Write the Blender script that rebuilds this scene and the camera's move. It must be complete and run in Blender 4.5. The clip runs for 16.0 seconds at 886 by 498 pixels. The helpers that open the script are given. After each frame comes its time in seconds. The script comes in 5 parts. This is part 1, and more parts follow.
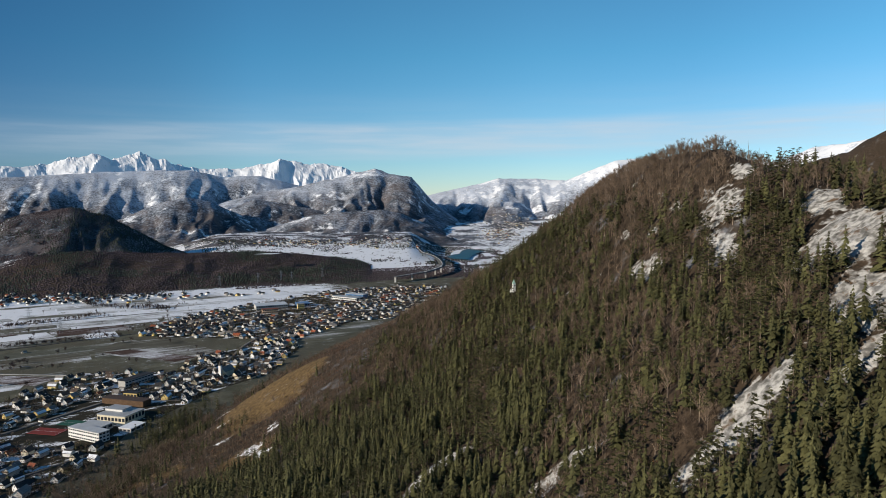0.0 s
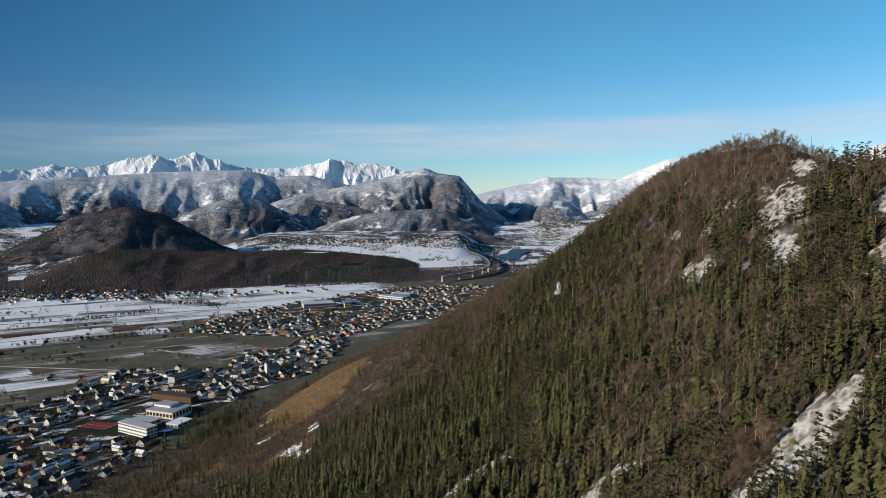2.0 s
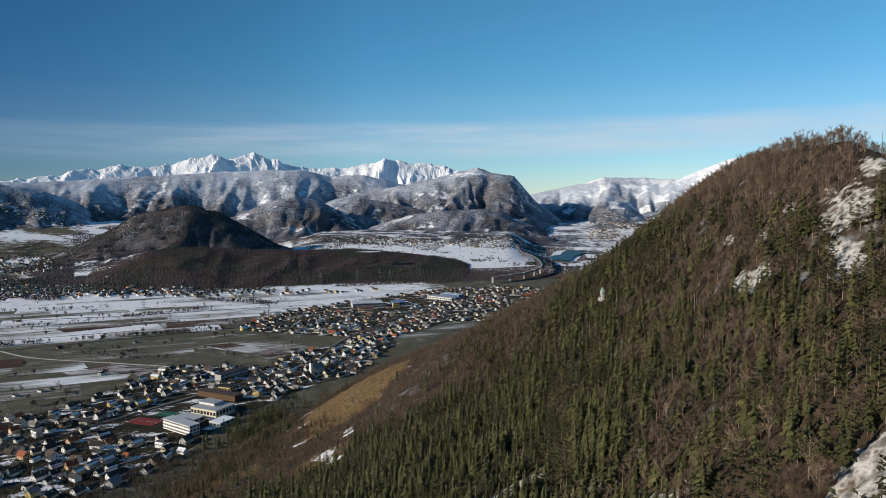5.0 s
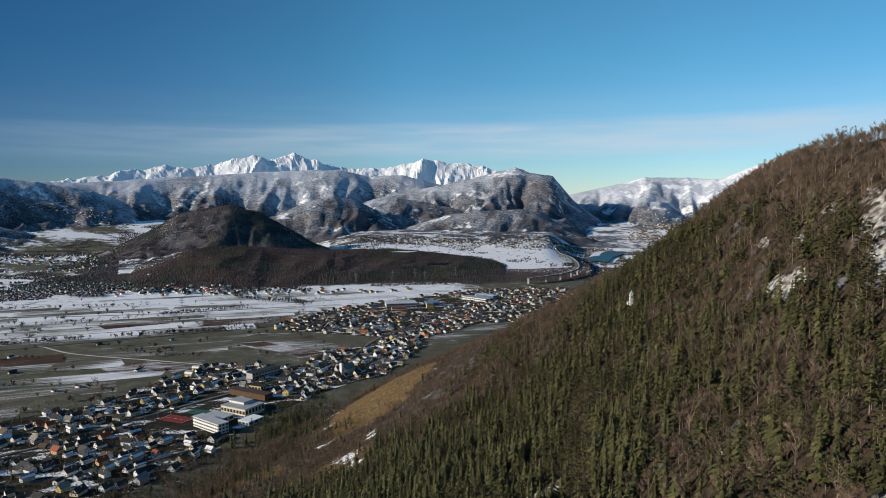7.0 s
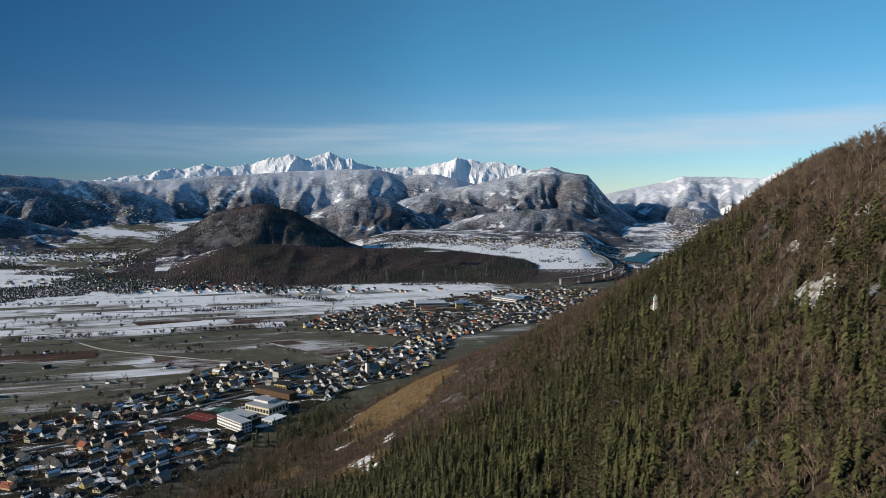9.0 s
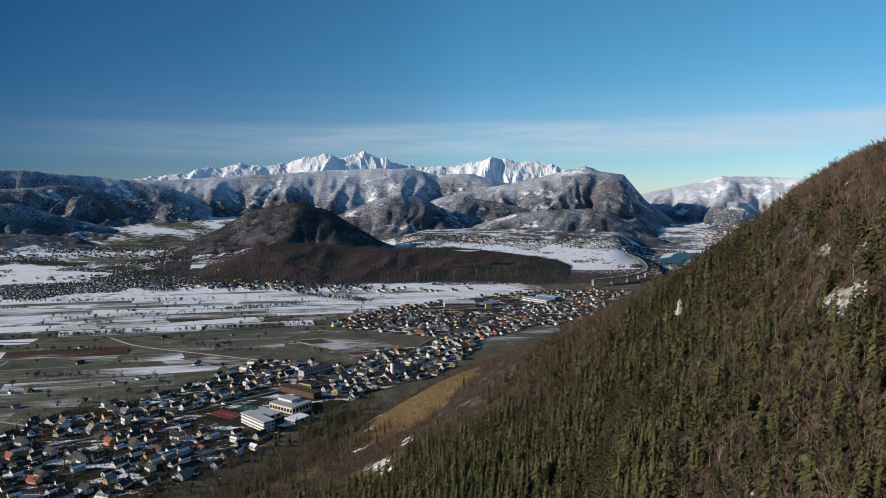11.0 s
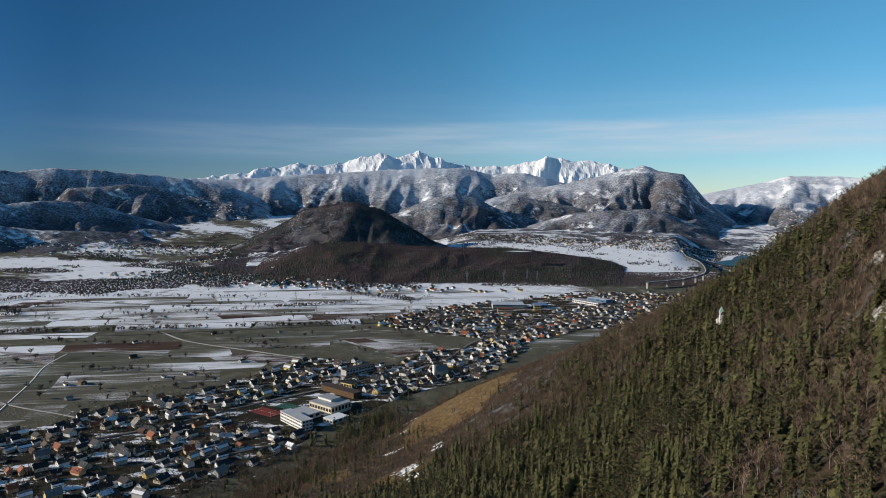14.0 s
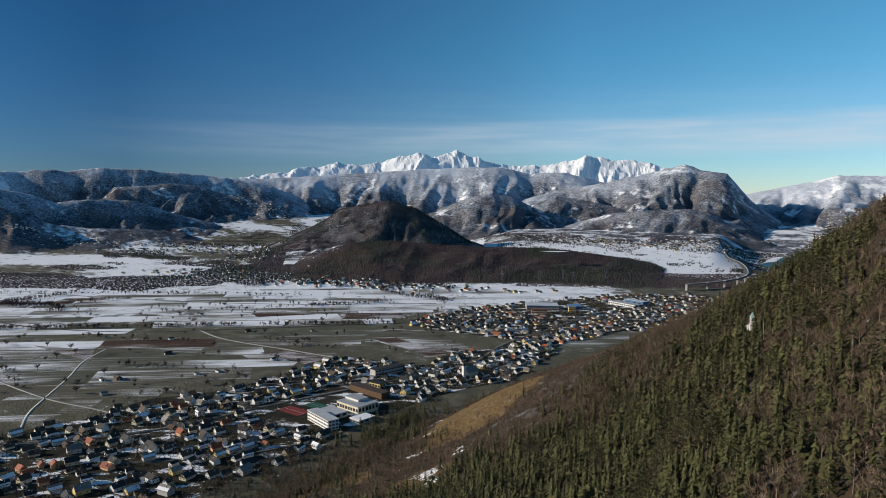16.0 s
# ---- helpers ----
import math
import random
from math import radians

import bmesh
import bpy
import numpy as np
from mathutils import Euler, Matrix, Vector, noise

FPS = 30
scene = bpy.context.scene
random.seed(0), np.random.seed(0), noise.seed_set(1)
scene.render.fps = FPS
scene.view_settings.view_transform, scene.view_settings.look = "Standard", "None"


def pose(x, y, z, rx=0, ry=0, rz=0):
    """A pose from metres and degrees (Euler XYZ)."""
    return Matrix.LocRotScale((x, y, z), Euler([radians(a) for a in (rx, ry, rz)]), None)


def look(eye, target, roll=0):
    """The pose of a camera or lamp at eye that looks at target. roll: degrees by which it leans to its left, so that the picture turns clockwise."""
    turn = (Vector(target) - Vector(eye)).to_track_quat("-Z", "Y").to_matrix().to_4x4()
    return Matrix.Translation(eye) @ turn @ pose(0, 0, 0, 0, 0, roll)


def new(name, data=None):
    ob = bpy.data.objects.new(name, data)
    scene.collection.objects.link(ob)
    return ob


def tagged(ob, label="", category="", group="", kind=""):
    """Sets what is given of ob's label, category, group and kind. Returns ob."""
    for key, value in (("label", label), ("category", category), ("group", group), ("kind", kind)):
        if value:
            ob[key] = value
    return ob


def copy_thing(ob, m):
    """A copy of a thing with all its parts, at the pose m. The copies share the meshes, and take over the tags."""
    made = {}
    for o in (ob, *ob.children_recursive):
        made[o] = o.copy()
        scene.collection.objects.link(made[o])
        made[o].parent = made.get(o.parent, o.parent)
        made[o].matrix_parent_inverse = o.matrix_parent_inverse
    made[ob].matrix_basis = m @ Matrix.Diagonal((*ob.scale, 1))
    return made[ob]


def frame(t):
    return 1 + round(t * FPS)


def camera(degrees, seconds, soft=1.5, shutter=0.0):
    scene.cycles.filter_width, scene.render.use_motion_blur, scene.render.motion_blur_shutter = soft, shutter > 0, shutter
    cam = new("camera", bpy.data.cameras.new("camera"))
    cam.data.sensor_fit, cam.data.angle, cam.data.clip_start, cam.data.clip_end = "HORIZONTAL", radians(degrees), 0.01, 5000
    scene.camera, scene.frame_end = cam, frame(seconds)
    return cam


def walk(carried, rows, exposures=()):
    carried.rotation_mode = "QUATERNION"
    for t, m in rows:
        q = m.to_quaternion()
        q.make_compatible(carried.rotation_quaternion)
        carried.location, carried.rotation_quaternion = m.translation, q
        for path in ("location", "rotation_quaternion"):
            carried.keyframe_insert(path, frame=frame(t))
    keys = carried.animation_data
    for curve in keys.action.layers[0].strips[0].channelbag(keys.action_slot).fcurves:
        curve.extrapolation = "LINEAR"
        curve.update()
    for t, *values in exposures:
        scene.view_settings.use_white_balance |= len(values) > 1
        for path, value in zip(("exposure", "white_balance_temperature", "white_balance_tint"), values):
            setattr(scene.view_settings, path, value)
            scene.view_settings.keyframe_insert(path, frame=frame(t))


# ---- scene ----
cam = camera(65.84, 16.0, soft=0.5)
# seconds, place in metres, yaw, pitch, roll
ROWS = [
    (0, -0.00, 0.00, 220.00, -0.000, -4.256, 0.429),
    (0.5, 0.63, 3.59, 219.65, 1.127, -4.260, 0.498),
    (1, 2.02, 6.67, 219.68, 2.271, -4.258, 0.482),
    (1.5, 3.11, 8.84, 219.63, 3.181, -4.262, 0.439),
    (2, 4.17, 11.27, 219.60, 4.091, -4.285, 0.455),
    (2.5, 5.96, 14.10, 220.06, 4.984, -4.291, 0.385),
    (3, 7.36, 17.08, 220.09, 5.838, -4.295, 0.366),
    (3.5, 8.62, 19.98, 220.02, 6.446, -4.297, 0.360),
    (4, 10.18, 22.91, 220.05, 7.113, -4.293, 0.324),
    (6.5, 19.14, 36.72, 219.87, 11.222, -4.248, 0.164),
    (7, 21.35, 39.54, 219.79, 11.985, -4.253, 0.165),
    (7.5, 23.23, 42.49, 219.90, 12.724, -4.275, 0.152),
    (8, 25.04, 45.33, 219.92, 13.453, -4.272, 0.123),
    (8.5, 27.11, 48.24, 219.90, 14.183, -4.279, 0.060),
    (9, 29.47, 50.93, 220.23, 14.932, -4.321, 0.051),
    (11.5, 38.81, 64.61, 220.69, 18.591, -4.388, -0.181),
    (12, 40.66, 66.93, 220.85, 19.304, -4.400, -0.214),
    (12.5, 42.39, 69.18, 220.83, 20.024, -4.417, -0.220),
    (13, 44.35, 72.63, 220.68, 20.878, -4.411, -0.230),
    (13.5, 46.13, 75.22, 220.76, 21.741, -4.421, -0.265),
    (14, 47.81, 77.93, 220.99, 22.595, -4.437, -0.316),
    (14.5, 49.46, 80.76, 220.88, 23.407, -4.451, -0.343),
    (15, 51.69, 83.29, 220.74, 24.251, -4.462, -0.390),
    (15.5, 53.21, 86.09, 221.05, 25.063, -4.486, -0.384),
    (16, 54.26, 89.48, 221.29, 25.858, -4.514, -0.407),
]
walk(cam, [(t, pose(x, y, z, 90 + pitch, roll, yaw)) for t, x, y, z, yaw, pitch, roll in ROWS])

# ---- light ----
SUN_BEARING, SUN_HEIGHT = radians(-114), radians(19)
sun_way = Vector((math.sin(SUN_BEARING) * math.cos(SUN_HEIGHT), math.cos(SUN_BEARING) * math.cos(SUN_HEIGHT), math.sin(SUN_HEIGHT)))
sun = new("sun", bpy.data.lights.new("sun", "SUN"))
sun.data.energy, sun.data.angle, sun.data.color = 5.2, radians(0.53), (1.0, 0.88, 0.72)
sun.matrix_world = look(sun_way * 3000, (0, 0, 0))
tagged(sun, kind="structure")

world = bpy.data.worlds.new("winter_sky")
scene.world = world
world.use_nodes = True


def sky_nodes():
    nt = world.node_tree
    nt.nodes.clear()
    n, l = nt.nodes.new, nt.links.new
    sky = n("ShaderNodeTexSky")
    sky.sky_type, sky.sun_disc = "NISHITA", False
    sky.sun_elevation, sky.sun_rotation = SUN_HEIGHT, SUN_BEARING
    sky.altitude, sky.air_density, sky.dust_density, sky.ozone_density = 1500, 1.0, 0.0, 4.0
    coord = n("ShaderNodeTexCoord")
    parts = n("ShaderNodeSeparateXYZ")
    l(coord.outputs["Generated"], parts.inputs[0])
    # a thin streaky cloud band low over the mountains
    tilt = n("ShaderNodeMath")
    tilt.operation = "MULTIPLY_ADD"
    l(parts.outputs["X"], tilt.inputs[0])
    tilt.inputs[1].default_value = -0.012
    l(parts.outputs["Z"], tilt.inputs[2])
    band = n("ShaderNodeValToRGB")
    for el in range(4):
        band.color_ramp.elements.new(0.5)
    for e, (p, v) in zip(band.color_ramp.elements, ((0.0, 0), (0.052, 0), (0.070, 0.55), (0.100, 0.62), (0.112, 0.10), (0.16, 0))):
        e.position, e.color = p, (v, v, v, 1)
    l(tilt.outputs[0], band.inputs[0])
    stretch = n("ShaderNodeMapping")
    stretch.inputs["Scale"].default_value = (3, 3, 42)
    stretch.inputs["Rotation"].default_value = (0, radians(0.8), 0)
    l(coord.outputs["Generated"], stretch.inputs[0])
    streak = n("ShaderNodeTexNoise")
    streak.inputs["Scale"].default_value, streak.inputs["Detail"].default_value = 2.2, 7
    l(stretch.outputs[0], streak.inputs["Vector"])
    thick = n("ShaderNodeMapRange")
    thick.inputs["From Min"].default_value, thick.inputs["From Max"].default_value = 0.38, 0.66
    thick.inputs["To Min"].default_value, thick.inputs["To Max"].default_value = 0.5, 1.0
    l(streak.outputs[0], thick.inputs["Value"])
    side = n("ShaderNodeMapRange")
    side.inputs["From Min"].default_value, side.inputs["From Max"].default_value = -0.82, -0.1
    l(parts.outputs["X"], side.inputs["Value"])
    a, b = n("ShaderNodeMath"), n("ShaderNodeMath")
    a.operation = b.operation = "MULTIPLY"
    l(band.outputs[0], a.inputs[0]); l(thick.outputs[0], a.inputs[1])
    l(a.outputs[0], b.inputs[0]); l(side.outputs[0], b.inputs[1])
    mix = n("ShaderNodeMix")
    mix.data_type = "RGBA"
    l(b.outputs[0], mix.inputs["Factor"])
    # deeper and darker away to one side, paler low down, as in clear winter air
    low = n("ShaderNodeMapRange")
    low.inputs["From Min"].default_value, low.inputs["From Max"].default_value = 0.0, 0.2
    l(parts.outputs["Z"], low.inputs["Value"])
    hue = n("ShaderNodeMix")
    hue.data_type = "RGBA"
    hue.inputs["A"].default_value, hue.inputs["B"].default_value = (0.80, 0.94, 1.05, 1), (0.50, 1.04, 1.08, 1)
    l(low.outputs[0], hue.inputs["Factor"])
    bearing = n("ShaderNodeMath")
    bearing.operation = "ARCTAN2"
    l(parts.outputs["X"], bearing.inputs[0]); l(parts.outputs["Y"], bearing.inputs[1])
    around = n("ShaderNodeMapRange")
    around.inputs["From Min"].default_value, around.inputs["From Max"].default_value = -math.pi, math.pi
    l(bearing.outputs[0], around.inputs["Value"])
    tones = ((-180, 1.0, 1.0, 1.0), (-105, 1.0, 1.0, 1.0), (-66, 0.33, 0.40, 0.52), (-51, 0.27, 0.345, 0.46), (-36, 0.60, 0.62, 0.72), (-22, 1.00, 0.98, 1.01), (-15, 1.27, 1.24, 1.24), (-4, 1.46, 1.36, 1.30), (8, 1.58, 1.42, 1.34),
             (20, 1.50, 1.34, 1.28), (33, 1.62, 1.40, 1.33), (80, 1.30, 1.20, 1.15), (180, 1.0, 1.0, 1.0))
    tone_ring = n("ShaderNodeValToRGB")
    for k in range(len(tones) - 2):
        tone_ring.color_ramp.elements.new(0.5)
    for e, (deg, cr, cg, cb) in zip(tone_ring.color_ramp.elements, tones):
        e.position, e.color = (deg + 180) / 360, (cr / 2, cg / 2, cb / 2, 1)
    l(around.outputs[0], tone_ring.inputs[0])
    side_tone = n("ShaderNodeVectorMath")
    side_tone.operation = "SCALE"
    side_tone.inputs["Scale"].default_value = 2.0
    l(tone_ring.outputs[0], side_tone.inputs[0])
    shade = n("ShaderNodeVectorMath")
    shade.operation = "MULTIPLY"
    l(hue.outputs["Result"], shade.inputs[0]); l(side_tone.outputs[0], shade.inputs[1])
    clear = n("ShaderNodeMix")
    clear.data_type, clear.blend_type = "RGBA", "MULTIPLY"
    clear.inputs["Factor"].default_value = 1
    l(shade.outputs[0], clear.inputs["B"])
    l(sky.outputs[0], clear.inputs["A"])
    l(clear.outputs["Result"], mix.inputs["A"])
    mix.inputs["B"].default_value = (6.6, 7.2, 8.0, 1)
    bg, out = n("ShaderNodeBackground"), n("ShaderNodeOutputWorld")
    bg.inputs["Strength"].default_value = 0.092
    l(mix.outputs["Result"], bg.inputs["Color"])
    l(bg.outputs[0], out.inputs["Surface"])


sky_nodes()


# ---- materials ----
def material(name, dark, light, scale=0.3, fine=3.0, rough=0.85, bump=0.3, metal=0.0, attr=False, vary=0.25, coords="Object"):
    """A matte surface that varies at two scales, with fine relief; vary: how far single things differ."""
    m = bpy.data.materials.new(name)
    m.use_nodes = True
    nt = m.node_tree
    n, l = nt.nodes.new, nt.links.new
    bsdf = nt.nodes["Principled BSDF"]
    co, info = n("ShaderNodeTexCoord"), n("ShaderNodeObjectInfo")
    shift = n("ShaderNodeVectorMath")
    shift.operation = "MULTIPLY_ADD"
    shift.inputs[1].default_value = (1, 1, 1)
    far = n("ShaderNodeVectorMath")
    far.operation = "SCALE"
    far.inputs[0].default_value = (37, 71, 13)
    l(info.outputs["Random"], far.inputs["Scale"])
    l(co.outputs[coords], shift.inputs[0]); l(far.outputs[0], shift.inputs[2])
    big, small = n("ShaderNodeTexNoise"), n("ShaderNodeTexNoise")
    for t, s, d in ((big, scale, 4), (small, fine, 6)):
        t.inputs["Scale"].default_value, t.inputs["Detail"].default_value = s, d
        l(shift.outputs[0], t.inputs["Vector"])
    add = n("ShaderNodeMath")
    add.operation = "ADD"
    l(big.outputs[0], add.inputs[0]); l(small.outputs[0], add.inputs[1])
    span = n("ShaderNodeMapRange")
    span.inputs["From Min"].default_value, span.inputs["From Max"].default_value = 0.72, 1.28
    l(add.outputs[0], span.inputs["Value"])
    mix = n("ShaderNodeMix")
    mix.data_type = "RGBA"
    mix.inputs["A"].default_value, mix.inputs["B"].default_value = (*dark, 1), (*light, 1)
    l(span.outputs[0], mix.inputs["Factor"])
    tone = n("ShaderNodeMapRange")
    tone.inputs["To Min"].default_value, tone.inputs["To Max"].default_value = 1 - vary, 1 + vary
    if attr:
        at = n("ShaderNodeAttribute")
        at.attribute_name = "tint"
        both = n("ShaderNodeMath")
        both.operation = "ADD"
        l(at.outputs["Fac"], both.inputs[0]); l(info.outputs["Random"], both.inputs[1])
        wrap = n("ShaderNodeMath")
        wrap.operation = "FRACT"
        l(both.outputs[0], wrap.inputs[0]); l(wrap.outputs[0], tone.inputs["Value"])
    else:
        l(info.outputs["Random"], tone.inputs["Value"])
    hsv = n("ShaderNodeHueSaturation")
    l(mix.outputs["Result"], hsv.inputs["Color"]); l(tone.outputs[0], hsv.inputs["Value"])
    l(hsv.outputs[0], bsdf.inputs["Base Color"])
    bsdf.inputs["Roughness"].default_value, bsdf.inputs["Metallic"].default_value = rough, metal
    bsdf.inputs["Specular IOR Level"].default_value = 0.25
    if bump:
        bp = n("ShaderNodeBump")
        bp.inputs["Strength"].default_value, bp.inputs["Distance"].default_value = bump, 0.1
        l(small.outputs[0], bp.inputs["Height"]); l(bp.outputs[0], bsdf.inputs["Normal"])
    return m


def terrain_material(name):
    """Winter land: grass, bare woodland floor, rock and snow, mixed by the land's own cover attributes and broken up by
    noise; far slopes are tinted with blue haze.
    """
    m = bpy.data.materials.new(name)
    m.use_nodes = True
    nt = m.node_tree
    n, l = nt.nodes.new, nt.links.new
    bsdf = nt.nodes["Principled BSDF"]
    co = n("ShaderNodeTexCoord")

    def noise_at(scale, detail=6, stretch=None):
        t = n("ShaderNodeTexNoise")
        t.inputs["Scale"].default_value, t.inputs["Detail"].default_value = scale, detail
        src = co.outputs["Object"]
        if stretch:
            mp = n("ShaderNodeMapping")
            mp.inputs["Scale"].default_value = stretch
            l(src, mp.inputs[0])
            src = mp.outputs[0]
        l(src, t.inputs["Vector"])
        return t.outputs[0]

    def ramp(src, lo, hi):
        r = n("ShaderNodeMapRange")
        r.interpolation_type = "SMOOTHSTEP"
        r.inputs["From Min"].default_value, r.inputs["From Max"].default_value = lo, hi
        l(src, r.inputs["Value"])
        return r.outputs[0]

    def blend(fac, a, b):
        x = n("ShaderNodeMix")
        x.data_type = "RGBA"
        l(fac, x.inputs["Factor"])
        for v, k in ((a, "A"), (b, "B")):
            if isinstance(v, tuple):
                x.inputs[k].default_value = (*v, 1)
            else:
                l(v, x.inputs[k])
        return x.outputs["Result"]

    def maths(op, a, b):
        x = n("ShaderNodeMath")
        x.operation = op
        for v, i in ((a, 0), (b, 1)):
            if isinstance(v, (int, float)):
                x.inputs[i].default_value = v
            else:
                l(v, x.inputs[i])
        return x.outputs[0]

    def cover(word):
        a = n("ShaderNodeAttribute")
        a.attribute_name = word
        return a.outputs["Fac"]

    fine, mid, wide = noise_at(0.35, 8), noise_at(0.035, 6), noise_at(0.006, 5)
    grass = blend(ramp(mid, 0.35, 0.65), (0.072, 0.072, 0.048), (0.135, 0.128, 0.092))
    grass = blend(ramp(wide, 0.4, 0.62), grass, (0.098, 0.090, 0.064))
    gold = blend(ramp(fine, 0.3, 0.7), (0.085, 0.055, 0.026), (0.17, 0.115, 0.052))
    wood = blend(ramp(fine, 0.3, 0.7), (0.022, 0.016, 0.011), (0.078, 0.055, 0.037))
    wood = blend(ramp(mid, 0.42, 0.62), wood, (0.044, 0.032, 0.021))
    stone = blend(ramp(noise_at(0.40, 10), 0.36, 0.64), (0.13, 0.125, 0.115), (0.46, 0.45, 0.43))
    stone = blend(ramp(noise_at(0.20, 8), 0.58, 0.68), stone, (0.105, 0.072, 0.048))
    col = blend(ramp(maths("ADD", cover("forest"), maths("MULTIPLY", maths("SUBTRACT", mid, 0.5), 0.8)), 0.35, 0.65), grass, wood)
    col = blend(ramp(maths("ADD", cover("gold"), maths("MULTIPLY", maths("SUBTRACT", mid, 0.5), 0.9)), 0.4, 0.6), col, gold)
    col = blend(ramp(maths("ADD", cover("rock"), maths("ADD", maths("MULTIPLY", maths("SUBTRACT", noise_at(0.07, 6), 0.5), 1.7), maths("MULTIPLY", maths("SUBTRACT", fine, 0.5), 1.5))), 0.40, 0.62), col, stone)
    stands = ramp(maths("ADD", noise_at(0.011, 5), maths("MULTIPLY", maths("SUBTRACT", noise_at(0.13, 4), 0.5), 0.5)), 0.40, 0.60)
    # far slope wood, with bluish distance haze painted into both colours
    hazed_slope_wood = blend(stands, (0.034, 0.043, 0.058), (0.096, 0.086, 0.090))
    col = blend(ramp(cover("frost_haze"), 0.0, 0.1), col, hazed_slope_wood)
    rime_haze = maths("ADD", cover("frost_haze"), maths("ADD", maths("MULTIPLY", maths("SUBTRACT", noise_at(0.016, 6), 0.5), 0.75), maths("MULTIPLY", maths("SUBTRACT", noise_at(0.10, 5), 0.5), 1.25)))
    # white frost on the trees, its colour shifted to blue as aerial haze
    col = blend(ramp(rime_haze, 0.10, 1.02), col, (0.50, 0.55, 0.64))
    grain = maths("ADD", maths("MULTIPLY", maths("SUBTRACT", mid, 0.5), 1.4), maths("MULTIPLY", maths("SUBTRACT", fine, 0.5), 1.1))
    lying = ramp(maths("ADD", cover("snow"), grain), 0.38, 0.66)
    col = blend(lying, col, (0.80, 0.82, 0.86))
    l(col, bsdf.inputs["Base Color"])
    bsdf.inputs["Roughness"].default_value = 0.9
    bsdf.inputs["Specular IOR Level"].default_value = 0.15
    bp = n("ShaderNodeBump")
    bp.inputs["Strength"].default_value, bp.inputs["Distance"].default_value = 0.55, 2.5
    l(maths("ADD", fine, mid), bp.inputs["Height"])
    l(bp.outputs[0], bsdf.inputs["Normal"])
    return m


LAND = terrain_material("winter_land")
SPRUCE = material("spruce_needles", (0.034, 0.036, 0.014), (0.102, 0.098, 0.038), 0.4, 3, 0.8, 0.0, attr=True, vary=0.4)
BARK = material("grey_brown_bark", (0.10, 0.075, 0.055), (0.24, 0.19, 0.15), 0.8, 6, 0.9, 0.3, attr=True, vary=0.3)
TWIGS = material("bare_twigs", (0.084, 0.058, 0.040), (0.195, 0.142, 0.100), 0.3, 3, 0.9, 0.0, attr=True, vary=0.4)
DRYLEAF = material("dry_russet_leaves", (0.11, 0.055, 0.022), (0.21, 0.115, 0.045), 0.3, 3, 0.9, 0.0, attr=True, vary=0.35)
RUSSET = material("russet_brush", (0.092, 0.048, 0.030), (0.185, 0.100, 0.062), 0.3, 3, 0.9, 0.0, attr=True, vary=0.35)
DEADWOOD = material("bleached_dead_wood", (0.20, 0.18, 0.15), (0.34, 0.31, 0.27), 0.6, 5, 0.85, 0.2)
FARWOOD = material("far_bare_woodland", (0.036, 0.027, 0.031), (0.070, 0.053, 0.058), 0.02, 0.3, 0.95, 0.0, attr=True, vary=0.2)
FARSPRUCE = material("far_spruce", (0.020, 0.028, 0.024), (0.046, 0.058, 0.044), 0.02, 0.3, 0.95, 0.0, attr=True, vary=0.35)
SNOW = material("settled_snow", (0.72, 0.75, 0.80), (0.84, 0.86, 0.89), 0.3, 2, 0.8, 0.15, vary=0.04)
WALLS = [material(w, a, b, 0.5, 5, 0.85, 0.05, vary=0.08) for w, a, b in (
    ("white_render", (0.66, 0.65, 0.62), (0.82, 0.81, 0.78)), ("cream_render", (0.62, 0.55, 0.40), (0.74, 0.67, 0.52)),
    ("yellow_render", (0.62, 0.46, 0.16), (0.74, 0.58, 0.26)), ("grey_render", (0.40, 0.39, 0.37), (0.54, 0.53, 0.50)),
    ("peach_render", (0.60, 0.38, 0.24), (0.70, 0.48, 0.32)))]
ROOFS = [material(w, a, b, 0.6, 4, 0.7, 0.25, vary=0.25) for w, a, b in (
    ("dark_slate_roof", (0.016, 0.016, 0.018), (0.045, 0.045, 0.048)), ("brown_tile_roof", (0.050, 0.034, 0.026), (0.105, 0.072, 0.054)),
    ("red_tile_roof", (0.21, 0.055, 0.026), (0.34, 0.10, 0.045)), ("weathered_grey_roof", (0.15, 0.14, 0.13), (0.27, 0.25, 0.23)))]
GLASS = material("dark_window_glass", (0.02, 0.024, 0.03), (0.05, 0.055, 0.065), 0.5, 2, 0.12, 0.0)
TIMBER = material("dark_stained_timber", (0.06, 0.035, 0.02), (0.15, 0.09, 0.05), 0.5, 6, 0.8, 0.2)
ASPHALT = material("grey_asphalt", (0.045, 0.045, 0.047), (0.095, 0.093, 0.09), 0.08, 2, 0.85, 0.1)
GRAVEL = material("pale_gravel_track", (0.30, 0.28, 0.25), (0.52, 0.50, 0.47), 0.06, 2, 0.9, 0.1)
CONCRETE = material("pale_concrete", (0.40, 0.39, 0.37), (0.58, 0.57, 0.54), 0.1, 2, 0.8, 0.1)
METALROOF = material("pale_sheet_metal_roof", (0.34, 0.36, 0.38), (0.50, 0.52, 0.54), 0.08, 1.5, 0.5, 0.05)
BLUEROOF = material("blue_sheet_metal", (0.05, 0.12, 0.24), (0.10, 0.20, 0.36), 0.1, 1.5, 0.5, 0.05)
REDCOURT = material("red_court_surface", (0.13, 0.022, 0.018), (0.20, 0.035, 0.03), 0.1, 1.5, 0.8, 0.05)
GREENCOURT = material("green_court_surface", (0.012, 0.070, 0.050), (0.024, 0.11, 0.08), 0.1, 1.5, 0.8, 0.05)
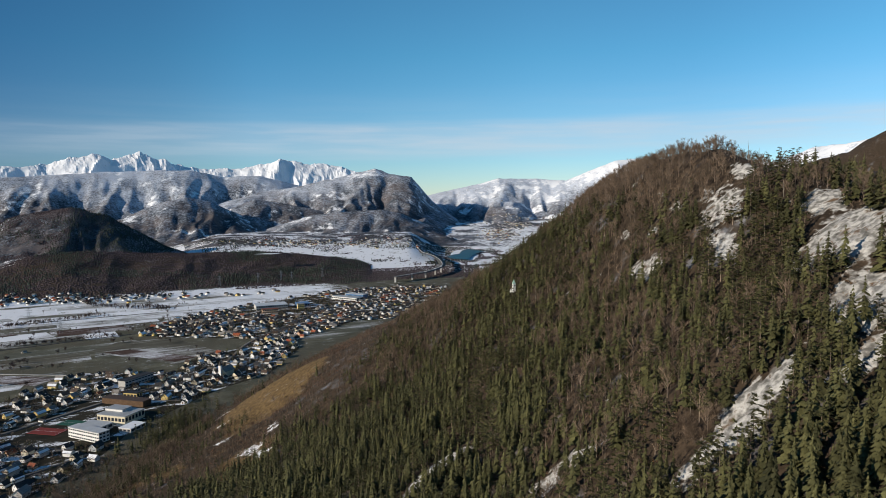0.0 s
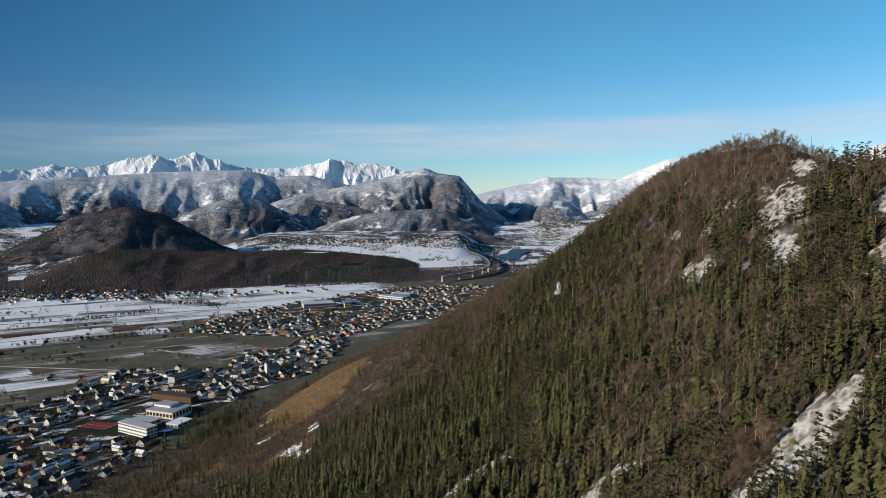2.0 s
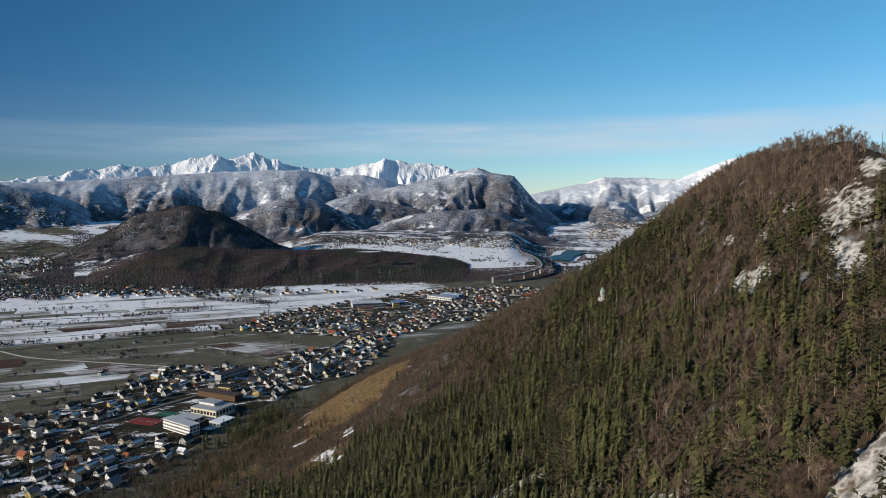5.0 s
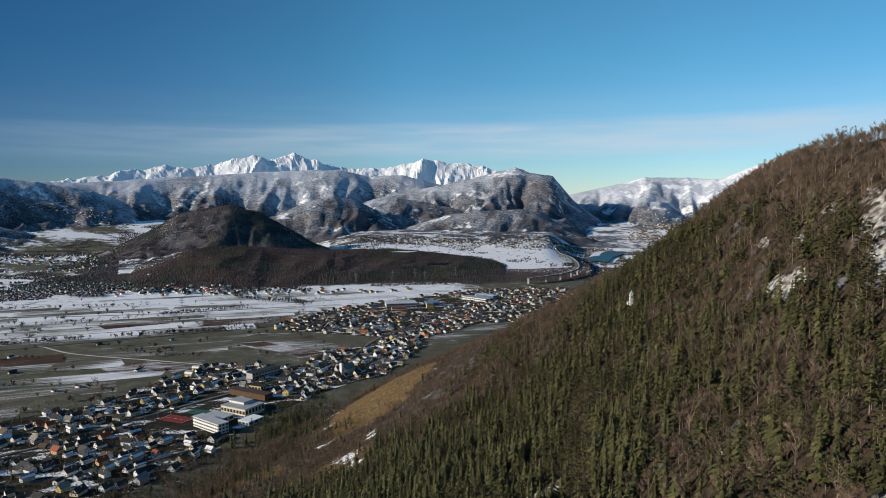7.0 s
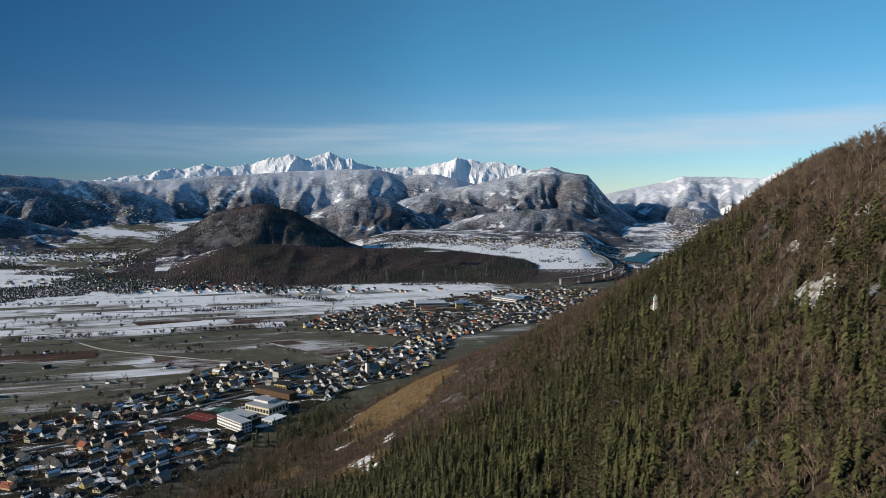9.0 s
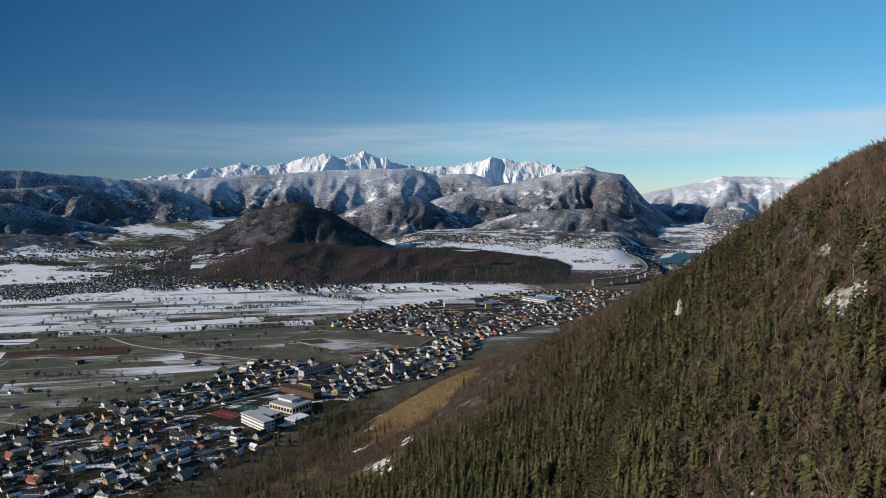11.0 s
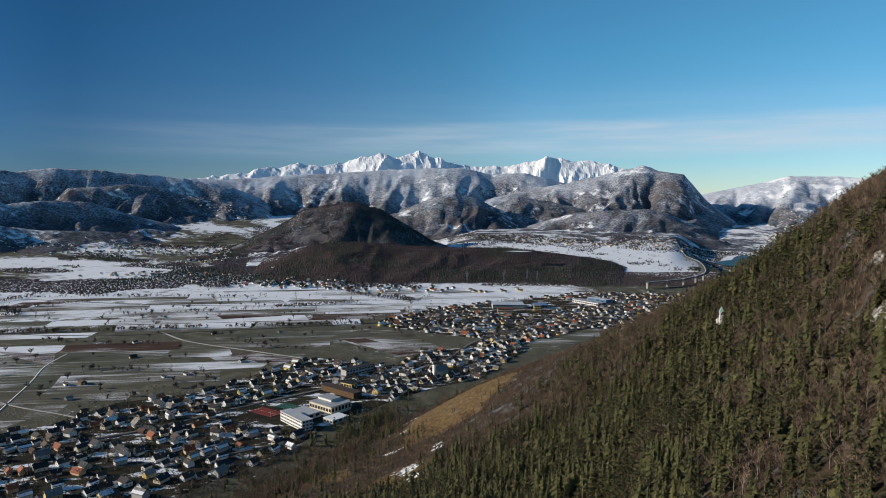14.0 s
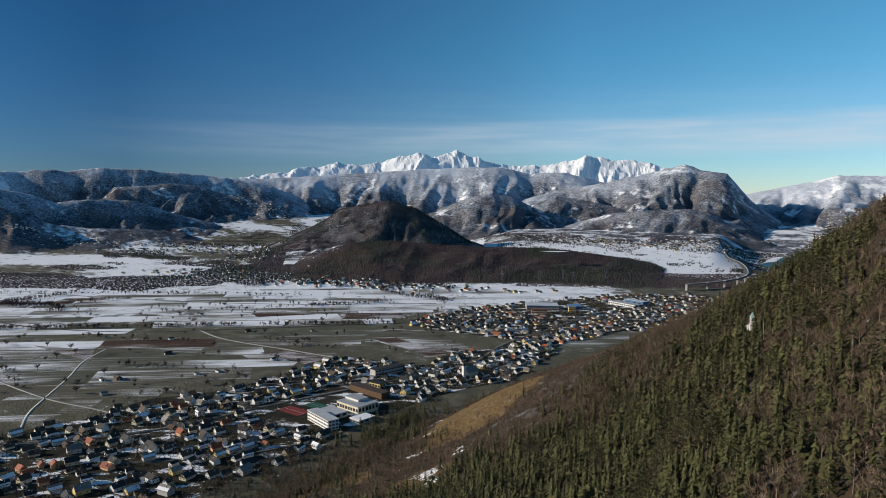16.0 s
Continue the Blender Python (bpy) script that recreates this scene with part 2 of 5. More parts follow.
LINEWHITE = material("white_paint", (0.72, 0.72, 0.72), (0.82, 0.82, 0.82), 1, 5, 0.7, 0.0)
STEEL = material("grey_galvanised_steel", (0.22, 0.23, 0.24), (0.36, 0.37, 0.38), 0.5, 3, 0.5, 0.0, metal=0.6)
COPPER = material("green_copper_roof", (0.22, 0.36, 0.31), (0.36, 0.50, 0.44), 0.6, 4, 0.6, 0.1)


def field_material(name, dark, light, snow, seed, patch=0.012):
    """Winter field: furrow streaks along its length, blotches, and patches of lying snow (snow: their share)."""
    m = bpy.data.materials.new(name)
    m.use_nodes = True
    nt = m.node_tree
    n, l = nt.nodes.new, nt.links.new
    b = nt.nodes["Principled BSDF"]
    co = n("ShaderNodeTexCoord")

    def layer(scale, detail, stretch, turn=radians(-33)):
        mp, t = n("ShaderNodeMapping"), n("ShaderNodeTexNoise")
        mp.vector_type = "TEXTURE"
        mp.inputs["Rotation"].default_value = (0, 0, -turn)
        mp.inputs["Location"].default_value = (seed * 311, seed * 97, 0)
        mp.inputs["Scale"].default_value = stretch
        l(co.outputs["Object"], mp.inputs[0]); l(mp.outputs[0], t.inputs["Vector"])
        t.inputs["Scale"].default_value, t.inputs["Detail"].default_value = scale, detail
        return t.outputs[0]

    def mixed(fac, a, c, lo, hi):
        r, x = n("ShaderNodeMapRange"), n("ShaderNodeMix")
        r.interpolation_type = "SMOOTHSTEP"
        r.inputs["From Min"].default_value, r.inputs["From Max"].default_value = lo, hi
        x.data_type = "RGBA"
        l(fac, r.inputs["Value"]); l(r.outputs[0], x.inputs["Factor"])
        for v, k in ((a, "A"), (c, "B")):
            if isinstance(v, tuple):
                x.inputs[k].default_value = (*v, 1)
            else:
                l(v, x.inputs[k])
        return x.outputs["Result"]

    def summed(a, c, k):
        x = n("ShaderNodeMath")
        x.operation = "MULTIPLY_ADD"
        l(a, x.inputs[0]); x.inputs[1].default_value = k; l(c, x.inputs[2])
        return x.outputs[0]

    streak = layer(0.16, 4, (11 if patch < 0.02 else 2, 1, 1))
    blotch = layer(patch, 7, (2.2, 1, 1))
    grit = layer(0.5, 5, (1, 1, 1))
    soil = mixed(summed(streak, blotch, 0.8), dark, light, 0.62, 1.18)
    soil = mixed(layer(0.02, 3, (1, 1, 1)), soil, tuple(0.6 * c for c in dark), 0.55, 0.75)
    lying = summed(grit, summed(streak, blotch, 0.38), 0.3)
    edge = 0.985 - 0.3 * snow
    l(mixed(lying, soil, (0.78, 0.80, 0.84), edge - (0.13 if patch < 0.02 else 0.04), edge + (0.15 if patch < 0.02 else 0.04)), b.inputs["Base Color"])
    b.inputs["Roughness"].default_value = 0.92
    b.inputs["Specular IOR Level"].default_value = 0.15
    bp = n("ShaderNodeBump")
    bp.inputs["Strength"].default_value, bp.inputs["Distance"].default_value = 0.4, 0.4
    l(summed(grit, streak, 0.5), bp.inputs["Height"])
    l(bp.outputs[0], b.inputs["Normal"])
    return m


SOIL = field_material("ploughed_brown_soil", (0.048, 0.026, 0.019), (0.090, 0.052, 0.037), 0.08, 1)
MEADOW = field_material("frosted_green_meadow", (0.070, 0.072, 0.052), (0.150, 0.150, 0.118), 0.22, 2)
STUBBLE = field_material("dry_stubble_meadow", (0.080, 0.074, 0.055), (0.155, 0.146, 0.112), 0.20, 3)
FROST = field_material("thin_snow_over_grass", (0.10, 0.098, 0.076), (0.19, 0.185, 0.155), 0.46, 4)
SNOWFIELD = field_material("snow_covered_field", (0.15, 0.14, 0.11), (0.30, 0.29, 0.26), 0.74, 5)
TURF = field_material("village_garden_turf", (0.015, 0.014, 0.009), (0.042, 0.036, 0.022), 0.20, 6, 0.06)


def water_material():
    m = bpy.data.materials.new("teal_lake_water")
    m.use_nodes = True
    b = m.node_tree.nodes["Principled BSDF"]
    b.inputs["Base Color"].default_value = (0.018, 0.075, 0.10, 1)
    b.inputs["Roughness"].default_value = 0.45
    b.inputs["Specular IOR Level"].default_value = 0.2
    nz, bp = m.node_tree.nodes.new("ShaderNodeTexNoise"), m.node_tree.nodes.new("ShaderNodeBump")
    nz.inputs["Scale"].default_value = 0.4
    bp.inputs["Strength"].default_value = 0.15
    m.node_tree.links.new(nz.outputs[0], bp.inputs["Height"])
    m.node_tree.links.new(bp.outputs[0], b.inputs["Normal"])
    return m


WATER = water_material()

# ---- land form ----
def lattice(x, y, seed):
    h = np.sin(x * 127.1 + y * 311.7 + seed * 74.7) * 43758.5453
    return h - np.floor(h)


def value_noise(x, y, seed=0):
    xi, yi = np.floor(x), np.floor(y)
    u, v = x - xi, y - yi
    u, v = u * u * (3 - 2 * u), v * v * (3 - 2 * v)
    a, b = lattice(xi, yi, seed), lattice(xi + 1, yi, seed)
    c, d = lattice(xi, yi + 1, seed), lattice(xi + 1, yi + 1, seed)
    return (a + (b - a) * u) + ((c + (d - c) * u) - (a + (b - a) * u)) * v


def fbm(x, y, size, octaves=5, seed=0, ridged=False):
    """Fractal noise, about -1 to 1 (ridged: 0 to 1, sharp at the top)."""
    total, amp, norm = 0, 1.0, 0
    for k in range(octaves):
        w = value_noise(x / size * 2 ** k + 17 * k, y / size * 2 ** k - 9 * k, seed + k) * 2 - 1
        total = total + amp * ((1 - np.abs(w)) ** 2 if ridged else w)
        norm += amp
        amp *= 0.5
    return total / norm


def facet(x, y, size, octaves, seed):
    """Sharp-edged noise of flat facets, 0 to 1, for bare peaks."""
    total, amp, norm = 0, 1.0, 0
    for k in range(octaves):
        px, py = x / size * 2 ** k + 0.5 * y / size * 2 ** k + 13 * k, y / size * 2 ** k * 0.87
        xi, yi = np.floor(px), np.floor(py)
        u, v = px - xi, py - yi
        a, b, c, d = lattice(xi, yi, seed + k), lattice(xi + 1, yi, seed + k), lattice(xi, yi + 1, seed + k), lattice(xi + 1, yi + 1, seed + k)
        w = np.where(u + v < 1, a + (b - a) * u + (c - a) * v, d + (c - d) * (1 - u) + (b - d) * (1 - v))
        total, norm = total + amp * (1 - np.abs(2 * w - 1)), norm + amp
        amp *= 0.52
    return total / norm


def spurs(s, d, gap, seed):
    """Spurs and gullies that run down a slope: 1 on a spur's back, 0 in the gully; s along the crest, d down from it."""
    q = s / gap + 0.9 * (value_noise(s / gap * 0.7, d / gap * 0.45, seed) - 0.5) + 0.5 * (value_noise(s / gap * 2.1, d / gap * 1.3, seed + 1) - 0.5) + 0.18 * d / gap
    i = np.floor(q)
    best = np.full_like(q, 9.0)
    for k in (-1, 0, 1):
        best = np.minimum(best, np.abs(q - (i + k + 0.5 + 0.6 * (lattice(i + k, i * 0 + seed, seed) - 0.5))))
    return 1 - np.clip(best / 0.75, 0, 1)


def smooth(v, a, b):
    u = np.clip((v - a) / (b - a), 0, 1)
    return u * u * (3 - 2 * u)


# ridges: bearing from the first eye, height of the crest; then range and width of the slope
ALPS = [(-44, 300), (-40, 330), (-37.4, 368), (-35.2, 414), (-33.4, 444), (-31.6, 426), (-29.7, 459), (-27.9, 495), (-26.9, 540), (-25.8, 478), (-24.6, 499), (-23.8, 535), (-22.5, 474),
        (-20.4, 440), (-17.7, 421), (-15.6, 437), (-14.6, 462), (-13.4, 495), (-12.3, 479), (-10.5, 472), (-9.3, 447), (-8.0, 438), (-6.0, 340), (-3, 150)]
RIDGES = [
    ("alps", 4930, 620, ALPS),
    ("high_plateau", 4550, 900, [(-60, 250), (-45.1, 318), (-39.1, 318), (-35.1, 338), (-28.7, 375), (-24.5, 396), (-20.4, 404), (-17.6, 361), (-14.9, 369), (-13.1, 333), (-9, 250), (-4, 100)]),
    ("left_hills", 4150, 620, [(-180, 200), (-100, 300), (-57.1, 330), (-55.1, 339), (-52.6, 337), (-50.7, 352), (-47.7, 351), (-44.8, 330), (-41.1, 302), (-38.5, 265), (-36.3, 200), (-34.5, 103), (-32, 7)]),
    ("dark_mountain", 4250, 1000, [(-22, 120), (-19.3, 174), (-17.5, 209), (-14.8, 262), (-12.1, 296), (-9.1, 346), (-6.6, 387), (-5.6, 403), (-4.5, 372), (-2.6, 350), (-1.9, 290), (-0.9, 203), (0.7, 112), (1.9, 50)]),
    ("middle_hill", 3700, 560, [(-31, 30), (-28.4, 71), (-25.2, 132), (-22.4, 209), (-20.5, 233), (-18.7, 210), (-16.4, 138), (-14.2, 65), (-12, 30)]),
    ("foothill", 3600, 480, [(-16, 40), (-14.5, 69), (-11.0, 135), (-8.0, 155), (-5.1, 163), (-3.5, 143), (-2.3, 107), (-0.7, 70), (0.6, 20)]),
    ("left_spur", 4000, 620, [(-52, 145), (-49.9, 252), (-48.4, 255), (-46.0, 274), (-44.2, 261), (-41.9, 215), (-39.7, 200), (-38.0, 185), (-36.2, 153), (-35.5, 112), (-34.9, 68), (-34, 5)]),
    ("left_terrace", 3600, 420, [(-180, 150), (-62, 220), (-57.1, 233), (-55.0, 209), (-53.7, 176), (-51.5, 192), (-48.8, 185), (-47.6, 166), (-46.0, 130), (-44.0, 93), (-42.7, 73), (-41, 20)]),
    ("left_knolls", 3250, 420, [(-180, 100), (-62, 160), (-56.9, 162), (-55.9, 143), (-54.9, 115), (-53.5, 88), (-51.3, 72), (-47.5, 64), (-44.7, 45), (-43, 10)]),
    ("dark_spur", 3900, 480, [(-20, 60), (-18.8, 111), (-17.5, 164), (-15.4, 221), (-13.1, 198), (-10.4, 159), (-7.7, 106), (-5.4, 50)]),
    ("front_hump", 2800, 720, [(-38.4, 10), (-37.1, 38), (-35.8, 68), (-34.4, 98), (-33.5, 125), (-32.4, 162), (-30.8, 180), (-28.5, 197), (-26.2, 168), (-24.3, 112), (-22.0, 43), (-19.7, 2)]),
    ("wood_rise", 2250, 500, [(-37, 0), (-35.7, 2), (-33.9, 27), (-31.2, 67), (-27.5, 74), (-24, 62), (-20.6, 57), (-13.8, 50), (-9.4, 30), (-6.0, 2), (-3, 0)]),
    ("far_right_range", 4800, 1050, [(-3, 120), (-1.6, 235), (0.8, 278), (3.1, 320), (4.6, 354), (7.8, 351), (10.1, 333), (12.4, 408), (14.1, 462), (15.5, 471), (18.9, 435), (26.1, 432), (28.3, 520), (30.1, 528), (32.7, 560), (60, 560), (120, 300), (180, 200)]),
    ("side_ridge", 1500, 700, [(22, 60), (26.9, 275), (30.4, 300), (32.7, 338), (36.8, 400), (80, 420), (140, 250), (180, 150)]),
]
OWNER = {row[0]: k + 1 for k, row in enumerate(RIDGES)}
# share of snow, of wood, of bare rock, of frost on the trees together with painted blue haze
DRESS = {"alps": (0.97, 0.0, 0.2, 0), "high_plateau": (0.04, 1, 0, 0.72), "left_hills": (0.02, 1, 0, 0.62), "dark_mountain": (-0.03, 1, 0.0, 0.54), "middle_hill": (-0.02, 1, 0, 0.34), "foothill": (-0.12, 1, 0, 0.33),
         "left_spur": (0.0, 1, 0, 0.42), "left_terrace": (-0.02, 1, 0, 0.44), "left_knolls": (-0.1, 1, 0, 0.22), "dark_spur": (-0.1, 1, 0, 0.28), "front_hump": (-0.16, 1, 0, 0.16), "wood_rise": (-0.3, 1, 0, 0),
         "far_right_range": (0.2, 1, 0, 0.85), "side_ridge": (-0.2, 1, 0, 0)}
# contour lines of the near hillside: heights 0, 50, 110, 170, 240 m at steps of the way ahead
HILL_Y = [-200, 100, 242, 354, 430, 500, 600, 750, 900, 1100, 1500, 2100]
HILL_LEVELS = [0, 50, 110, 170, 240]
HILL_X = [[-290, -285, -280, -278, -272, -262, -245, -215, -175, -85, 110, 900],
          [-150, -140, -140, -132, -126, -135, -160, -125, -85, 60, 280, 1100],
          [10, 18, 24, 8, -8, -34, -40, 10, 90, 240, 430, 1250],
          [84, 84, 84, 86, 62, 50, 66, 170, 280, 400, 560, 1400],
          [175, 172, 165, 136, 126, 132, 160, 290, 400, 520, 680, 1550]]


def hillside(x, y):
    lines = [np.interp(y, HILL_Y, row) for row in HILL_X]
    z = np.zeros_like(x, dtype=float)
    for k in range(4):
        u = np.clip((x - lines[k]) / (lines[k + 1] - lines[k]), 0, 1)
        z = z + u * (HILL_LEVELS[k + 1] - HILL_LEVELS[k])
    z = z + np.clip((x - lines[4]) * 0.8, 0, 40)
    top = np.interp(y, [0, 150, 280, 420, 520, 600, 900], [212, 222, 230, 244, 246, 234, 190]) + 29 * np.exp(-((x - 124) / 27) ** 2 - ((y - 387) / 55) ** 2) - 12 * smooth(x, 145, 185)
    k = 9.0
    cut = np.minimum(z, top) - np.log1p(np.exp(-np.abs(z - top) / k)) * k
    z = np.where(z > 1, np.maximum(cut, 0), z)
    rough = np.clip(z / 40, 0, 1)
    gully = fbm(x * 0.35 + y * 0.1, y, 60, 4, 5, True) - 0.5
    return z + rough * (fbm(x, y, 45, 5, 2) * 3.5 + gully * 7)


def land(x, y, cover=False):
    """Height of the ground; with cover also the shares of forest, snow, rock and golden grass."""
    x, y = np.asarray(x, float), np.asarray(y, float)
    r, b = np.hypot(x, y), np.degrees(np.arctan2(x, y))
    wig = fbm(x, y, 700, 3, 40)
    bb = b + wig * 0.5
    base = np.interp(r, [0, 2250, 3050, 3600, 5200], [0, 0, 52, 60, 70]) * smooth(bb, -23, -18) * (1 - smooth(bb, -3, -0.5))
    valley = np.interp(r, [0, 2200, 2500, 3000, 3400, 4200, 5200], [0, 0, -14, -14, 15, 80, 130]) * smooth(bb, -1.2, 0.6)
    z = base + valley + np.interp(r, [0, 2700, 3300, 3800, 5200], [0, 0, 18, 88, 150]) * (1 - smooth(bb, -24, -19))
    forest, snow = np.zeros_like(z), np.zeros_like(z)
    rock, gold, frost_haze = np.zeros_like(z), np.zeros_like(z), np.zeros_like(z)
    # plain: snow lies on the far fields, hardly on the near ones
    plain_snow = 0.12 + 0.62 * smooth(r, 1180, 1480) * (1 - smooth(bb, -11, -6) * (1 - smooth(r, 1900, 2200)))
    snow = snow + plain_snow + fbm(x, y, 160, 4, 8) * 0.18
    snow = np.where((r > 1950) & (bb < -30), 0.52 + fbm(x, y * 1.6, 260, 4, 18) * 0.9, snow)
    snow = np.where((r > 2100) & (bb > -21) & (bb < 3), 0.86 + fbm(x, y, 120, 4, 9) * 0.12, snow)
    snow = np.where((r > 3150) & (bb >= -1) & (bb < 16), 0.55 + fbm(x, y, 120, 4, 9) * 0.7, snow)
    # the back of the plateau: woods, hedges and gardens round its villages
    back = smooth(r + fbm(x, y, 140, 3, 27) * 160, 2720, 2900) * ((bb > -21) & (bb < -1.2))
    snow, forest, frost_haze = snow - back * (0.45 + fbm(x, y, 70, 4, 28) * 0.7), forest + back * 0.9, frost_haze + back * 0.2
    vale = smooth(r + fbm(x, y, 140, 3, 29) * 120, 3020, 3150) * ((bb >= -1) & (bb < 16))
    forest, frost_haze = forest + vale * 0.9, frost_haze + vale * (0.24 + 0.2 * fbm(x, y, 90, 4, 30))
    owner = np.zeros_like(z)
    wx, wy = fbm(x, y, 210, 3, 44) * 55, fbm(x, y, 210, 3, 45) * 55
    ribs = fbm(x + wx, y + wy, 300, 5, 22, True)
    fine_fold = fbm(x + wx * 0.4, y + wy * 0.4, 85, 4, 31, True)
    billow = 1 - fbm(x + wx, y + wy, 210, 4, 23, True)
    canopy = value_noise(x / 34, y / 34, 71) + 0.6 * value_noise(x / 21, y / 21, 72)
    for k, (word, rng, wide, crest) in enumerate(RIDGES):
        first, last = crest[0][0], crest[-1][0]
        off_crest = smooth(np.abs(r - rng) / wide, 0.04, 0.4) * (word != "wood_rise")
        top = np.interp(b + wx / 55 * 1.6 * off_crest, [c[0] for c in crest], [c[1] for c in crest])
        if first > -179:
            top = top * smooth(b, first - 1.5, first)
        if last < 179:
            top = top * (1 - smooth(b, last, last + 1.5))
        if word == "alps":
            top = top + (fbm(x + wx * 0.3, y + wy * 0.3, 150, 5, 3, True) - 0.33) * 40 + 24
            crest_at = rng + fbm(b, b * 0 + 5, 3, 4, 6) * 60
        else:
            top = top + fbm(b * 10, b * 0 + k, 14, 4, 3 + k) * top * (0.03 if word.startswith("left") else 0.014)
            crest_at = rng + fbm(b, b * 0 + k, 7, 3, 60 + k) * wide * 0.12
        d = (r - crest_at) / np.where(r < crest_at, wide, wide * 0.8)
        u = np.clip(1 - np.abs(d), 0, 1)
        body = {"alps": u, "wood_rise": u ** 0.75, "left_hills": u ** 0.9, "front_hump": u}.get(word, 0.55 * u + 0.45 * smooth(u, 0, 1))
        away = smooth(np.abs(d), 0.0, 0.4)
        carve = {"alps": 0.30, "wood_rise": 0.5, "front_hump": 0.5, "high_plateau": 0.5, "left_hills": 0.56, "far_right_range": 0.52}.get(word, 0.47)
        along, fall = np.radians(b) * rng + wx * 0.8, crest_at - r + wy * 0.8
        gap = {"alps": 150, "wood_rise": 260, "dark_mountain": 330, "far_right_range": 360, "high_plateau": 420, "left_hills": 300}.get(word, 230)
        main, minor = spurs(along, fall, gap, 110 + 3 * k), spurs(along, fall, gap * 0.37, 111 + 3 * k)
        if word == "alps":
            away, use, use2 = 0.25 + 0.75 * smooth(np.abs(d), 0.0, 0.4), fbm(x + wx, y + wy, 170, 5, 33, True), fbm(x, y, 50, 4, 34, True)
        elif word in ("left_hills", "left_terrace", "left_knolls", "left_spur"):
            use, use2 = 0.34 * np.clip(billow * 1.25 - 0.05, 0, 1) + 0.42 * main + 0.24 * minor, fine_fold
        else:
            use, use2 = 0.6 * main + 0.26 * minor + 0.14 * ribs, fine_fold
        h = top * body - np.maximum(top, 0) * body ** 0.7 * away * carve * (1 - (0.84 * use + 0.16 * use2)) * 1.25
        if word == "high_plateau":
            # the steep side valley cut into its face
            cut_in = np.clip(1 - np.where(b < -22.1, (-22.1 - b) / 4.2, (b + 22.1) / 1.5), 0, 1)
            h = h - 120 * cut_in * smooth(np.abs(d), 0.08, 0.5) * (d < 0)
        if word != "alps":
            h = h + (canopy - 0.8) * 3 * np.clip(u * 6, 0, 1)
        up = (h > z + 0.5) & (u > 0) & (top > 3)
        near_edge = np.clip((h - z) / 6, 0, 1)
        s_new, f_new, k_new, frost_haze_new = DRESS[word]
        patch = fbm(x, y, 240, 5, 70 + k)
        clearing = smooth(fbm(x, y * 1.5, 150, 4, 90 + k), 0.16, 0.36) if word not in ("alps", "wood_rise", "side_ridge") else 0
        s_here = s_new + patch * (0.3 if frost_haze_new else 0.05) + 0.5 * clearing * (0.6 + 0.4 * (frost_haze_new > 0.2))
        if word == "far_right_range":
            s_here = s_here + smooth(h, 250, 420) * 0.5
        snow = np.where(up, snow + (s_here - snow) * near_edge, snow)
        forest = np.where(up, np.maximum(forest, near_edge) * f_new, forest)
        if word == "alps":
            k_new = np.clip(-0.12 + fbm(b * 80, r * 0.8, 55, 5, 35) * 0.9 + 0.7 * (0.5 - use2), 0, 0.6)
            s_here = s_here - 1.05 * k_new
        rock = np.where(up, k_new * near_edge, rock)
        frost_haze = np.where(up, np.clip(frost_haze_new * (0.12 + 1.05 * h / np.maximum(top, 30)) + patch * 0.4, 0.11, 1) * (frost_haze_new > 0), frost_haze)
        owner = np.where(up, k + 1, owner)
        z = np.where(up, h, z)
    snow = np.where((b < -31.2) & (b > -36.5) & (r > 2180) & (r < 2440) & (z < 52), np.maximum(snow, 0.5 + fbm(x, y, 90, 4, 17) * 0.5), snow)
    hill = hillside(x, y)
    on = (hill > z) & (hill > 0.3)
    z = np.where(hill > 0.3, np.maximum(z, hill), z)
    if not cover:
        return z
    edge = smooth(hill, 1, 12)
    forest, frost_haze = np.where(on, edge, forest), np.where(on, 0, frost_haze)
    snow = np.where(on, -0.05 + (1 - edge) * 0.1 + fbm(x, y, 60, 4, 12) * 0.12, snow)
    golden = np.exp(-(((x + 150) / 52) ** 2 + ((y - 600) / 75) ** 2) ** 1.6) * 1.1 + smooth(-x, 40, 150) * (1 - smooth(y, 470, 560)) * (0.48 + fbm(x, y, 40, 4, 15) * 0.8)
    gold = np.where(on, np.maximum(golden, 0), 0)
    # bare crags and scree chutes on the near hill
    crag = np.zeros_like(z)
    for cx, cy, rx, ry, turn, power in CRAGS:
        c, s = math.cos(turn), math.sin(turn)
        u, v = (x - cx) * c + (y - cy) * s, -(x - cx) * s + (y - cy) * c
        crag = np.maximum(crag, power * np.exp(-((u / rx) ** 2 + (v / ry) ** 2) ** 1.5))
    rock = np.where(on, crag, rock)
    # broken rock faces: ledges, grooves and rubble
    z = z + np.where(on, np.minimum(crag, 1) * ((facet(x, y, 11, 4, 81) - 0.5) * 3.8 + (facet(x * 0.5 + y, y * 0.3 - x * 0.5, 5, 3, 82) - 0.5) * 2.6), 0)
    for sx, sy, sr in SNOWPATCH:
        snow = np.where(on, np.maximum(snow, 0.55 * np.exp(-(((x - sx) ** 2 + (y - sy) ** 2) / sr ** 2) ** 1.5)), snow)
    return z, forest, snow, rock, gold, frost_haze, owner


